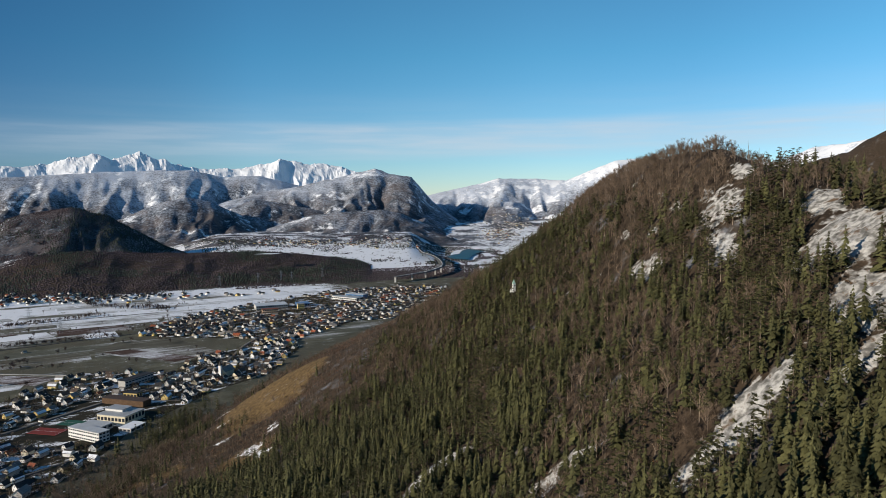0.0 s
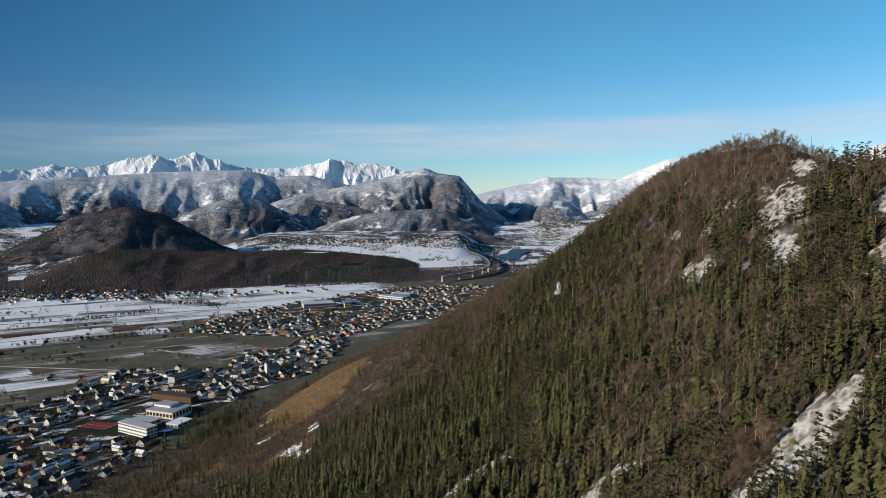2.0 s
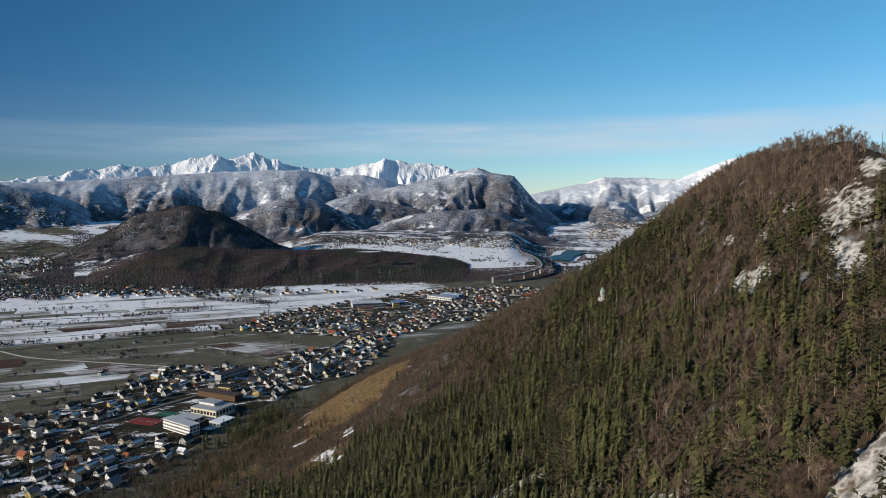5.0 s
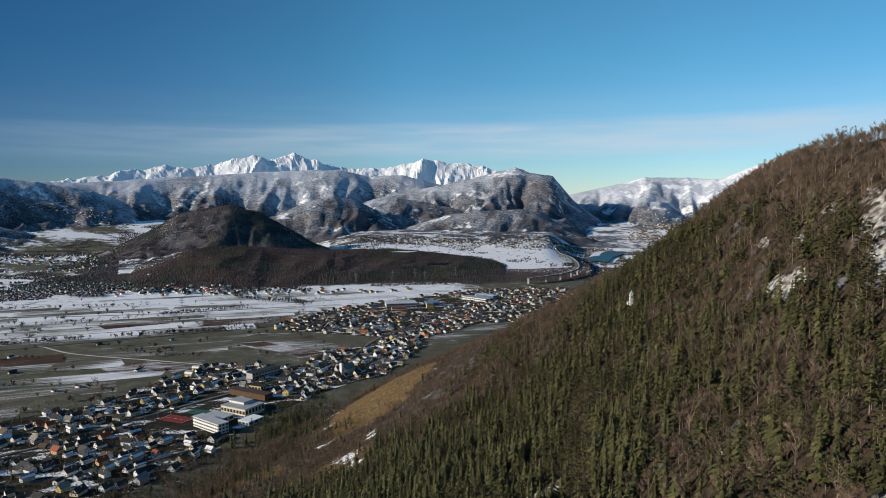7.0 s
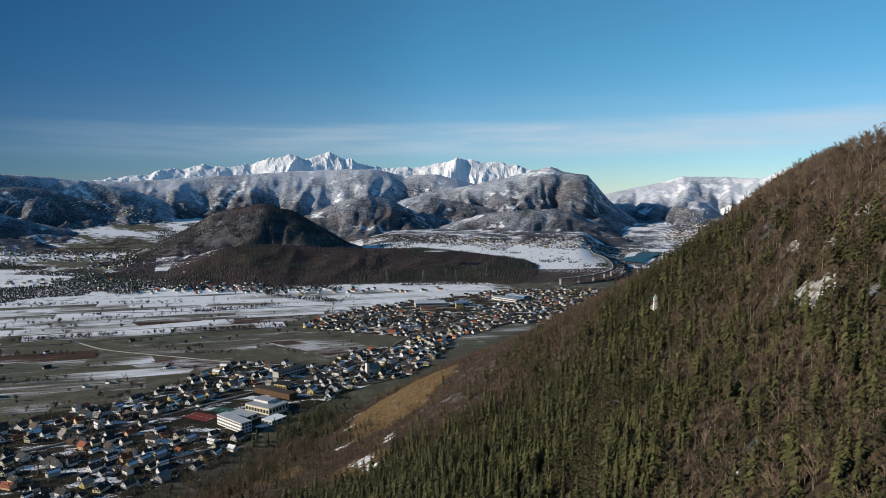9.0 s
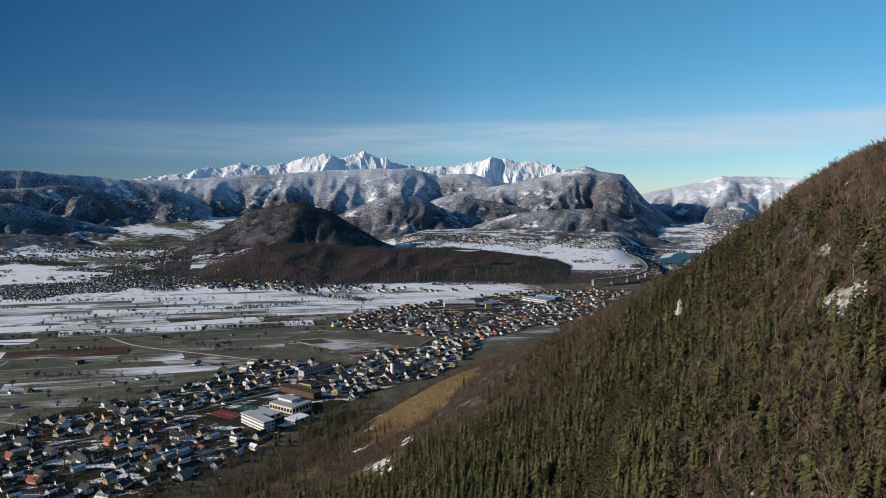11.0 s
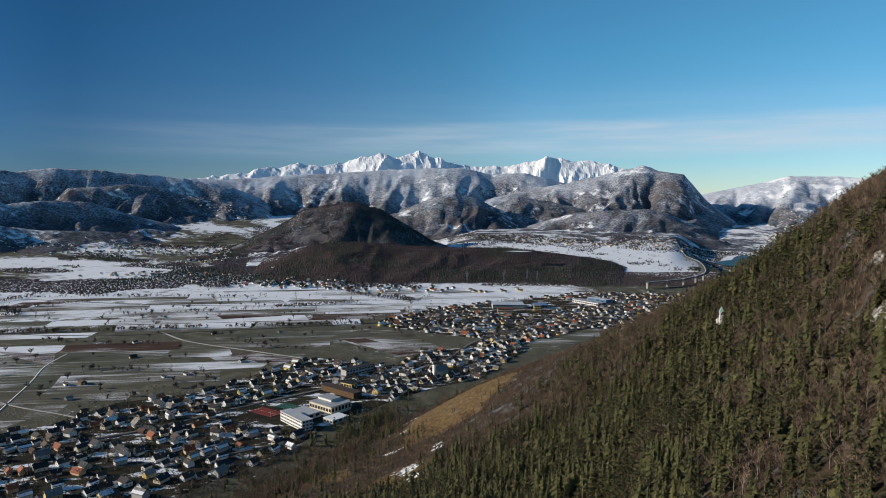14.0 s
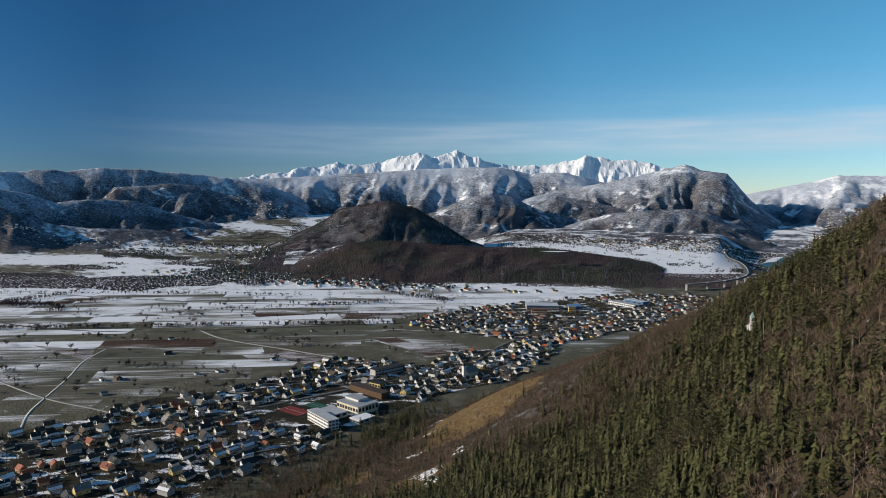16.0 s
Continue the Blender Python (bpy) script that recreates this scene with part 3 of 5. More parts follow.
# centre, half length, half width, direction of the length, strength
CRAGS = [(96, 325, 20, 6, 1.72, 0.85), (125, 306, 20, 10, 1.45, 0.85), (115, 282, 16, 5, 1.5, 0.75), (140, 322, 8, 6, 1.4, 0.75), (142, 255, 18, 8, 1.24, 0.88), (131, 222, 27, 13, 1.2, 0.95), (113, 182, 22, 8, 1.24, 0.95),
         (79, 174, 14, 10, 0.3, 1.2), (68, 172, 9, 7, 0.1, 1.0), (37, 231, 18, 9, -0.2, 1.25), (-2, 287, 26, 6, 0.85, 1.15), (98, 159, 11, 5, 0.2, 0.75),
         (108, 352, 6, 2.5, 1.8, 0.9), (118, 345, 7, 2.5, 1.8, 0.9), (100, 375, 6, 2, 1.8, 0.85)]
SNOWPATCH = [(-130, 457, 12), (-127, 486, 9), (-120, 440, 8), (-205, 640, 14), (-196, 600, 12), (-185, 560, 8), (-170, 505, 9)]
# ---- mesh helpers ----
def mesh_from(name, verts, faces, mats, slots=None, tint=None):
    """A mesh from arrays: faces is an n x 3 or n x 4 array."""
    verts, faces = np.asarray(verts, np.float32), np.asarray(faces, np.int32)
    me = bpy.data.meshes.new(name)
    n, k = faces.shape
    me.vertices.add(len(verts)); me.loops.add(n * k); me.polygons.add(n)
    me.vertices.foreach_set("co", verts.ravel())
    me.loops.foreach_set("vertex_index", faces.ravel())
    me.polygons.foreach_set("loop_start", np.arange(0, n * k, k, dtype=np.int32))
    for m in mats:
        me.materials.append(m)
    if slots is not None:
        me.polygons.foreach_set("material_index", np.asarray(slots, np.int32))
    if tint is not None:
        me.attributes.new("tint", "FLOAT", "POINT").data.foreach_set("value", np.asarray(tint, np.float32))
    me.update(calc_edges=True)
    return me


def part(name, bm, mat, parent, label=""):
    """Links a bmesh as one mesh object under a thing or part."""
    me = bpy.data.meshes.new(name)
    bm.to_mesh(me)
    bm.free()
    me.materials.append(mat)
    ob = new(name, me)
    ob.parent = parent
    return tagged(ob, label)


def box(bm, x0, x1, y0, y1, z0, z1):
    v = [bm.verts.new(p) for p in ((x0, y0, z0), (x1, y0, z0), (x1, y1, z0), (x0, y1, z0), (x0, y0, z1), (x1, y0, z1), (x1, y1, z1), (x0, y1, z1))]
    for f in ((3, 2, 1, 0), (4, 5, 6, 7), (0, 1, 5, 4), (1, 2, 6, 5), (2, 3, 7, 6), (3, 0, 4, 7)):
        bm.faces.new([v[i] for i in f])
    return bm


def boxed(*sizes):
    bm = bmesh.new()
    for s in sizes:
        box(bm, *s)
    return bm


# ---- the ground: one sheet, finer where the view lies ----
def build_ground():
    fine = np.arange(-62, 38, 0.12)
    coarse = np.arange(38, 298, 3.0)
    bear = np.radians(np.concatenate([fine, coarse]))
    rad = [6.0]
    while rad[-1] < 3000:
        rad.append(rad[-1] + (5 if rad[-1] < 120 else 1.7 if rad[-1] < 410 else rad[-1] * 0.016))
    rad = np.array(rad + list(np.arange(rad[-1] + 13, 5180, 13)))
    R, B = np.meshgrid(rad, bear, indexing="ij")
    x, y = R * np.sin(B), R * np.cos(B)
    z, forest, snow, rock, gold, frost_haze, owner = land(x.ravel(), y.ravel(), True)
    n, m = R.shape
    idx = np.arange(n * m).reshape(n, m)
    nxt = np.roll(idx, -1, axis=1)
    quads = np.stack([idx[:-1], idx[1:], nxt[1:], nxt[:-1]], -1).reshape(-1, 4)[:, ::-1]
    me = mesh_from("ground", np.stack([x.ravel(), y.ravel(), z], -1), quads, [LAND])
    rounded = (owner != OWNER["alps"])[quads[:, 0]]
    me.polygons.foreach_set("use_smooth", rounded)
    for word, val in (("forest", forest), ("snow", snow), ("rock", rock), ("gold", gold), ("frost_haze", frost_haze)):
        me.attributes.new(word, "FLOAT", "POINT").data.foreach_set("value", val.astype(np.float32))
    ob = new("ground", me)
    tagged(ob, "winter valley floor, wooded hillside and snowy mountains", "ground", kind="structure")


build_ground()


# ---- plants ----
VILLAGE = [(-600, 400), (-574, 462), (-545, 525), (-545, 600), (-492, 668), (-485, 743), (-463, 860), (-392, 862), (-345, 865), (-345, 960), (-300, 1000), (-300, 1070), (-400, 1080), (-500, 1102), (-507, 1193), (-462, 1325), (-366, 1480),
           (-300, 1560), (-242, 1640), (-92, 1720), (10, 1700), (-10, 1540), (-60, 1330), (-100, 1240), (-160, 1225), (-232, 1066), (-214, 998), (-222, 850), (-262, 783), (-280, 720), (-300, 640), (-296, 559), (-312, 483), (-318, 446), (-330, 380), (-430, 330)]


def inside(x, y, poly):
    hit = False
    for (ax, ay), (bx, by) in zip(poly, poly[1:] + poly[:1]):
        if (ay > y) != (by > y) and x < ax + (y - ay) / (by - ay) * (bx - ax):
            hit = not hit
    return hit


def spruce_shape(rng, layers, arms, fork=False):
    """A spruce, 1 m high: a thin trunk and whorls of narrow, drooping, ragged boughs; fork: each bough ends in two fingers."""
    v, f, s = [], [], []
    for k in range(3):
        a = k * 2.1
        v.append((0.012 * math.cos(a), 0.012 * math.sin(a), -0.04))
    v.append((0, 0, 0.98))
    for k in range(3):
        f.append((k, (k + 1) % 3, 3)); s.append(1)
    bulge = rng.uniform(0.7, 1.0)
    low = rng.uniform(0.08, 0.22)
    for i in range(layers):
        u = i / (layers - 1)
        z = low + (0.96 - low) * u + rng.uniform(-0.02, 0.02)
        reach = 0.205 * (1 - u) ** bulge * (0.8 + 0.2 * math.sin(i * 2.4)) + 0.014
        for j in range(arms):
            if rng.random() < 0.1:
                continue
            a = 6.283 * (j + rng.uniform(-0.35, 0.35)) / arms + i * 0.9
            r = reach * rng.uniform(0.5, 1.3)
            w = r * rng.uniform(0.7, 1.2) * 2.0 / arms + 0.006
            drop, lift = r * rng.uniform(0.3, 0.8), rng.uniform(-0.02, 0.02)
            for turn in ((-0.14, 0.14) if fork else (0,)):
                c, q = math.cos(a + turn), math.sin(a + turn)
                n = len(v)
                v += [(0, 0, z + 0.035), (c * r * 0.6 - q * w, q * r * 0.6 + c * w, z - drop * 0.45 + lift), (c * r, q * r, z - drop), (c * r * 0.6 + q * w, q * r * 0.6 - c * w, z - drop * 0.45 - lift)]
                f += [(n, n + 1, n + 2), (n, n + 2, n + 3)]
                s += [0, 0]
    return np.array(v), np.array(f), np.array(s)


def pine_shape(rng, clumps):
    """A pine, 1 m high: a bare lower trunk and ragged, flattened masses of needles that narrow towards the top."""
    v, f, s = [(0.014, 0, -0.04), (-0.007, 0.012, -0.04), (-0.007, -0.012, -0.04), (0, 0, 0.92)], [(0, 1, 3), (1, 2, 3), (2, 0, 3)], [1, 1, 1]
    low = rng.uniform(0.16, 0.34)
    for i in range(clumps):
        z = low + (0.93 - low) * (i + rng.uniform(-0.3, 0.3)) / (clumps - 1)
        out = 0.15 * (1.08 - z) ** 0.55
        a = i * 2.4 + rng.uniform(-0.5, 0.5)
        far = out * rng.uniform(0.35, 1.0)
        cx, cy = math.cos(a) * far, math.sin(a) * far
        size = rng.uniform(0.07, 0.115) * (1.35 - 0.65 * z)
        for j in range(12):
            b, e = rng.uniform(0, 6.283), rng.uniform(-0.5, 0.9)
            r, w = size * rng.uniform(0.7, 1.5), size * rng.uniform(0.22, 0.42)
            n = len(v)
            ux, uy, uz = math.cos(b) * math.cos(e), math.sin(b) * math.cos(e), math.sin(e) * 0.8
            ox, oy, oz = cx + ux * r * 0.15, cy + uy * r * 0.15, z + uz * r * 0.15
            tilt = rng.uniform(-0.7, 0.7)
            v += [(ox - math.sin(b) * w, oy + math.cos(b) * w, oz + tilt * w), (cx + ux * r, cy + uy * r, z + uz * r - 0.2 * size), (ox + math.sin(b) * w, oy - math.cos(b) * w, oz - tilt * w)]
            f.append((n, n + 1, n + 2)); s.append(0)
    return np.array(v), np.array(f), np.array(s)


def bare_shape(rng, limbs, twigs, spread=0.3, thick=0.011):
    """A leafless broadleaf tree, 1 m high: trunk, limbs and a haze of thin twigs."""
    v, f, s = [], [], []

    def sliver(p, q, w0, w1, slot):
        d = Vector(q) - Vector(p)
        side = d.cross(Vector((rng.uniform(-1, 1), rng.uniform(-1, 1), 0.1)))
        if side.length < 1e-6:
            side = Vector((1, 0, 0))
        side.normalize()
        n = len(v)
        v.extend([tuple(Vector(p) + side * w0), tuple(Vector(p) - side * w0), tuple(Vector(q) + side * w1 * 0.5)])
        f.append((n, n + 1, n + 2)); s.append(slot)

    sliver((0, 0, -0.04), (0, 0, 0.8), thick * 1.6, 0, 1)
    sliver((0, 0, -0.04), (0.01, 0, 0.75), thick * 1.6, 0, 1)
    for i in range(limbs):
        a, z0 = rng.uniform(0, 6.283), rng.uniform(0.22, 0.62)
        r, rise = spread * rng.uniform(0.5, 1), rng.uniform(0.18, 0.42)
        end = (math.cos(a) * r, math.sin(a) * r, min(z0 + rise, 0.97))
        sliver((0, 0, z0), end, thick * 0.8, thick * 0.2, 1)
        for k in range(twigs):
            u = rng.uniform(0.25, 1.0)
            p = (end[0] * u, end[1] * u, z0 + (end[2] - z0) * u)
            q = (p[0] + rng.uniform(-0.12, 0.12), p[1] + rng.uniform(-0.12, 0.12), p[2] + rng.uniform(0.02, 0.17))
            sliver(p, q, thick * rng.uniform(0.45, 0.95), 0, 0)
    return np.array(v), np.array(f), np.array(s)


def tuft_shape(rng, sides=6, tall=False):
    """A far-off crown: a ragged low-sided cone or dome."""
    v, f = [], []
    ring = [(0.5, 0.02), (0.46, 0.6)] if not tall else [(0.5, 0.05), (0.34, 0.45)]
    for r, z in ring:
        for j in range(sides):
            a = 6.283 * j / sides + rng.uniform(-0.3, 0.3)
            q = r * rng.uniform(0.7, 1.2)
            v.append((math.cos(a) * q, math.sin(a) * q, z + rng.uniform(-0.12, 0.16)))
    v.append((rng.uniform(-0.1, 0.1), rng.uniform(-0.1, 0.1), 1.0 if tall else 0.88))
    for j in range(sides):
        k = (j + 1) % sides
        f += [(j, k, sides + j), (k, sides + k, sides + j), (sides + j, sides + k, 2 * sides)]
    return np.array(v), np.array(f), np.zeros(len(f), int)


def scatter(name, shapes, mats, x, y, z, tall, wide, label, category, rounded=False):
    """Many plants joined into one object of uncountable growth."""
    rng = np.random.default_rng(len(x))
    pick = rng.integers(0, len(shapes), len(x))
    V, F, S, T, at = [], [], [], [], 0
    for k, (v, f, s) in enumerate(shapes):
        i = np.nonzero(pick == k)[0]
        if not len(i):
            continue
        a = rng.uniform(0, 6.283, len(i))
        c, q = np.cos(a)[:, None], np.sin(a)[:, None]
        w, h = wide[i][:, None], tall[i][:, None]
        vx = (v[None, :, 0] * c - v[None, :, 1] * q) * w + x[i][:, None]
        vy = (v[None, :, 0] * q + v[None, :, 1] * c) * w + y[i][:, None]
        vz = v[None, :, 2] * h + z[i][:, None]
        V.append(np.stack([vx, vy, vz], -1).reshape(-1, 3))
        F.append((f[None] + (np.arange(len(i)) * len(v))[:, None, None]).reshape(-1, 3) + at)
        S.append(np.tile(s, len(i)))
        T.append(np.repeat(rng.random(len(i)), len(v)))
        at += len(i) * len(v)
    me = mesh_from(name, np.concatenate(V), np.concatenate(F), mats, np.concatenate(S), np.concatenate(T))
    me.polygons.foreach_set("use_smooth", np.full(len(me.polygons), rounded))
    return tagged(new(name, me), label, category, kind="stuff")


def jitter_grid(x0, x1, y0, y1, step, seed):
    rng = np.random.default_rng(seed)
    gx, gy = np.meshgrid(np.arange(x0, x1, step), np.arange(y0, y1, step))
    return gx.ravel() + rng.uniform(-0.48, 0.48, gx.size) * step, gy.ravel() + rng.uniform(-0.48, 0.48, gx.size) * step, rng


rnd = random.Random(7)
SPRUCES = [spruce_shape(rnd, 15, 7) for k in range(6)]
SPRUCES_LOW = [spruce_shape(rnd, 10, 6) for k in range(5)]
SPRUCES_SMALL = [spruce_shape(rnd, 6, 5) for k in range(4)]
HEDGES = [bare_shape(rnd, 12, 12, 0.38, 0.032) for k in range(4)]
ROUND_TREE = bare_shape(rnd, 16, 18, 0.40, 0.024)
BUSHES = [bare_shape(rnd, 5, 6, 0.5, 0.022) for k in range(4)]
SPRUCES_FINE = [spruce_shape(rnd, 26, 11, True) for k in range(6)]
PINES = [pine_shape(rnd, 10) for k in range(6)]
BARES = [bare_shape(rnd, 9, 14, 0.30, 0.0112) for k in range(5)]
BARES_FINE = [bare_shape(rnd, 18, 44, 0.30, 0.0046) for k in range(3)]
SHRUBS = [bare_shape(rnd, 8, 9, 0.5, 0.016) for k in range(4)]
FAR_BARE = [tuft_shape(rnd, 4) for k in range(5)]
FAR_TALL = [tuft_shape(rnd, 4, True) for k in range(4)]


def tree_thing(shape, height, width, crown_mat, trunk_mat, name, label, category, group):
    """One tree as a thing: trunk and crown."""
    v, f, s = shape
    base = new(name)
    scale = np.array([width, width, height])
    for word, slot, mat in (("trunk", 1, trunk_mat), ("crown", 0, crown_mat)):
        pick = f[s == slot]
        used, inv = np.unique(pick, return_inverse=True)
        ob = new(word, mesh_from(word, v[used] * scale, inv.reshape(-1, 3), [mat]))
        ob.parent = base
    return tagged(base, label, category, group)


def plant_hillside():
    x, y, rng = jitter_grid(-300, 330, 70, 1000, 3.65, 3)
    keep = (y > 0.9 * x - 75) & ~((y > 560) & (rng.random(len(x)) < 0.5)) & (x < np.interp(y, HILL_Y, HILL_X[4]) + 40)
    x, y = x[keep], y[keep]
    z, forest, snow, rock, gold, frost_haze, owner = land(x, y, True)
    hill = hillside(x, y)
    bare_rock = rock + fbm(x, y, 25, 3, 4) * 0.55
    n1, n2 = fbm(x, y, 70, 4, 51), fbm(x, y, 18, 3, 52)
    open_land = np.maximum(gold * 0.95, 1 - smooth(hill, 4, 16))
    dens = rng.random(len(x))
    clearing = ((x - 45.4) / 3.2) ** 2 + ((y - 445.5) / 6.5) ** 2 < 1
    grow = ~clearing & (hill > 3) & (bare_rock < 0.42) & (dens > open_land * 0.96 - 0.04)
    steep_bare = smooth(z, 205, 240)
    lim = np.interp(y, [300, 400, 470, 540, 700], [185, 150, 70, 25, 10])
    left = smooth(-x, lim, lim + 60)
    p = 0.31 + n1 * 0.9 + 0.46 * (1 - smooth(y, 270, 390)) + n2 * 0.55 - steep_bare * 1.3 - left * 0.75 + smooth(x, 150, 175) * (0.7 + n2) + np.exp(-(((x + 45) / 105) ** 2 + ((y - 350) / 110) ** 2)) * 1.05 + np.exp(-(((x - 40) / 30) ** 2 + ((y - 470) / 60) ** 2)) * 0.45
    conifer = grow & (rng.random(len(x)) < p)
    other = grow & ~conifer
    size = rng.random(len(x))
    near = np.hypot(x - 40, y - 70)
    # the nearest trees are things of their own
    single_c = np.zeros(len(x), bool)
    single_c[np.argsort(np.where(conifer & (y > 120), near, 1e9))[:180]] = True
    single_b = np.zeros(len(x), bool)
    single_b[np.argsort(np.where(other & (y > 120), near, 1e9))[:110]] = True
    moulds = [tree_thing(sh, 1, 1, SPRUCE, BARK, "spruce_tree", "tall dark green spruce on the steep hillside", "tree", "hillside spruces") for sh in SPRUCES_FINE]
    moulds_b = [tree_thing(sh, 1, 1, TWIGS, BARK, "bare_tree", "leafless brown broadleaf tree on the steep hillside", "tree", "hillside bare trees") for sh in BARES_FINE]
    first = {}
    for flag, forms, lo, hi, slim in ((single_c, moulds, 7, 14, 1.05), (single_b, moulds_b, 5, 10, 1.0)):
        for k, i in enumerate(np.nonzero(flag)[0]):
            form = forms[k % len(forms)]
            h = lo + (hi - lo) * size[i]
            m = pose(x[i], y[i], z[i] - 0.2, 0, 0, size[i] * 3600) @ Matrix.Diagonal((h * slim, h * slim, h, 1))
            ob = form if form not in first else copy_thing(form, Matrix())
            first[form] = True
            ob.matrix_basis = m
    rest = conifer & ~single_c
    pine = rest & (n2 + fbm(x, y, 9, 2, 58) * 0.9 > 0.16)
    sp = rest & ~pine
    tall = 6.0 + 8.2 * size ** 1.1
    fore = sp & (near < 280)
    rear = sp & ~fore
    scatter("spruce_forest", SPRUCES, [SPRUCE, BARK], x[fore], y[fore], z[fore] - 0.2, tall[fore], tall[fore] * (1.0 + 0.45 * rng.random(fore.sum())), "dense dark green spruce forest on the hillside", "forest")
    scatter("spruce_forest", SPRUCES_LOW, [SPRUCE, BARK], x[rear], y[rear], z[rear] - 0.2, tall[rear], tall[rear] * (1.0 + 0.45 * rng.random(rear.sum())), "dark green spruce forest farther along the hillside", "forest")
    scatter("pine_grove", PINES, [SPRUCE, BARK], x[pine], y[pine], z[pine] - 0.2, tall[pine] * 0.92, tall[pine] * 1.0, "ragged dark green pines on the slope", "forest")
    low = other & ((x < -45) | (left > 0.5) | (bare_rock > 0.15))
    ob = other & ~low & ~single_b
    tb = (6 + 6 * size) * (1 - 0.2 * steep_bare)
    scatter("bare_woodland", BARES, [TWIGS, BARK], x[ob], y[ob], z[ob] - 0.2, tb[ob], tb[ob], "leafless brown broadleaf woodland between the spruces", "forest")
    ts = 2.2 + 3.6 * size
    reddish = low & (fbm(x, y, 35, 3, 59) + rng.uniform(-0.25, 0.25, len(x)) > -0.08) & (x < -20)
    brown = low & ~reddish
    scatter("brown_scrub", BUSHES, [TWIGS, BARK], x[brown], y[brown], z[brown] - 0.1, ts[brown], ts[brown] * 1.1, "bare brown scrub on the lower slope", "shrubs")
    scatter("russet_scrub", BUSHES, [RUSSET, BARK], x[reddish], y[reddish], z[reddish] - 0.1, ts[reddish], ts[reddish] * 1.15, "reddish brown leafless scrub on the lower slope", "shrubs")
    # russet undergrowth between the trees
    x2, y2, r2 = jitter_grid(-60, 250, 110, 560, 5.0, 12)
    ok = (y2 > 0.9 * x2 - 60) & (r2.random(len(x2)) < smooth(fbm(x2, y2, 30, 3, 77), -0.1, 0.5)) & (x2 < np.interp(y2, HILL_Y, HILL_X[4]) + 25)
    x2, y2 = x2[ok], y2[ok]
    s2 = r2.uniform(1.2, 3.0, len(x2))
    scatter("russet_undergrowth", SHRUBS, [DRYLEAF, BARK], x2, y2, land(x2, y2) - 0.1, s2, s2 * 1.3, "russet dry-leaved undergrowth on the hillside", "shrubs")
    # bleached dead trunks
    picks = np.nonzero(other & (y < 480) & (x > 0) & (rng.random(len(x)) < 0.02))[0][:45]
    mould = None
    for i in picks:
        if mould is None:
            bm = bmesh.new()
            bmesh.ops.create_cone(bm, segments=6, radius1=0.17, radius2=0.05, depth=1, cap_ends=True, matrix=Matrix.Translation((0, 0, 0.5)))
            mould = new("dead_tree")
            part("trunk", bm, DEADWOOD, mould)
            b2 = bmesh.new()
            for k in range(6):
                bmesh.ops.create_cone(b2, segments=3, radius1=0.05, radius2=0.01, depth=0.9, cap_ends=True, matrix=Matrix.Translation((0, 0, 0.35 + k * 0.1)) @ Euler((radians(70), 0, k * 2.2)).to_matrix().to_4x4() @ Matrix.Diagonal((1, 0.1, 1, 1)))
            part("branch_stub", b2, DEADWOOD, mould)
            tagged(mould, "bleached dead standing tree trunk among the spruces", "tree", "dead standing trees")
            ob = mould
        else:
            ob = copy_thing(mould, Matrix())
        ob.matrix_basis = pose(x[i], y[i], z[i] - 0.3, rng.uniform(-4, 4), rng.uniform(-4, 4), size[i] * 900) @ Matrix.Diagonal((0.8, 0.8, 7 + 4 * size[i], 1))


plant_hillside()


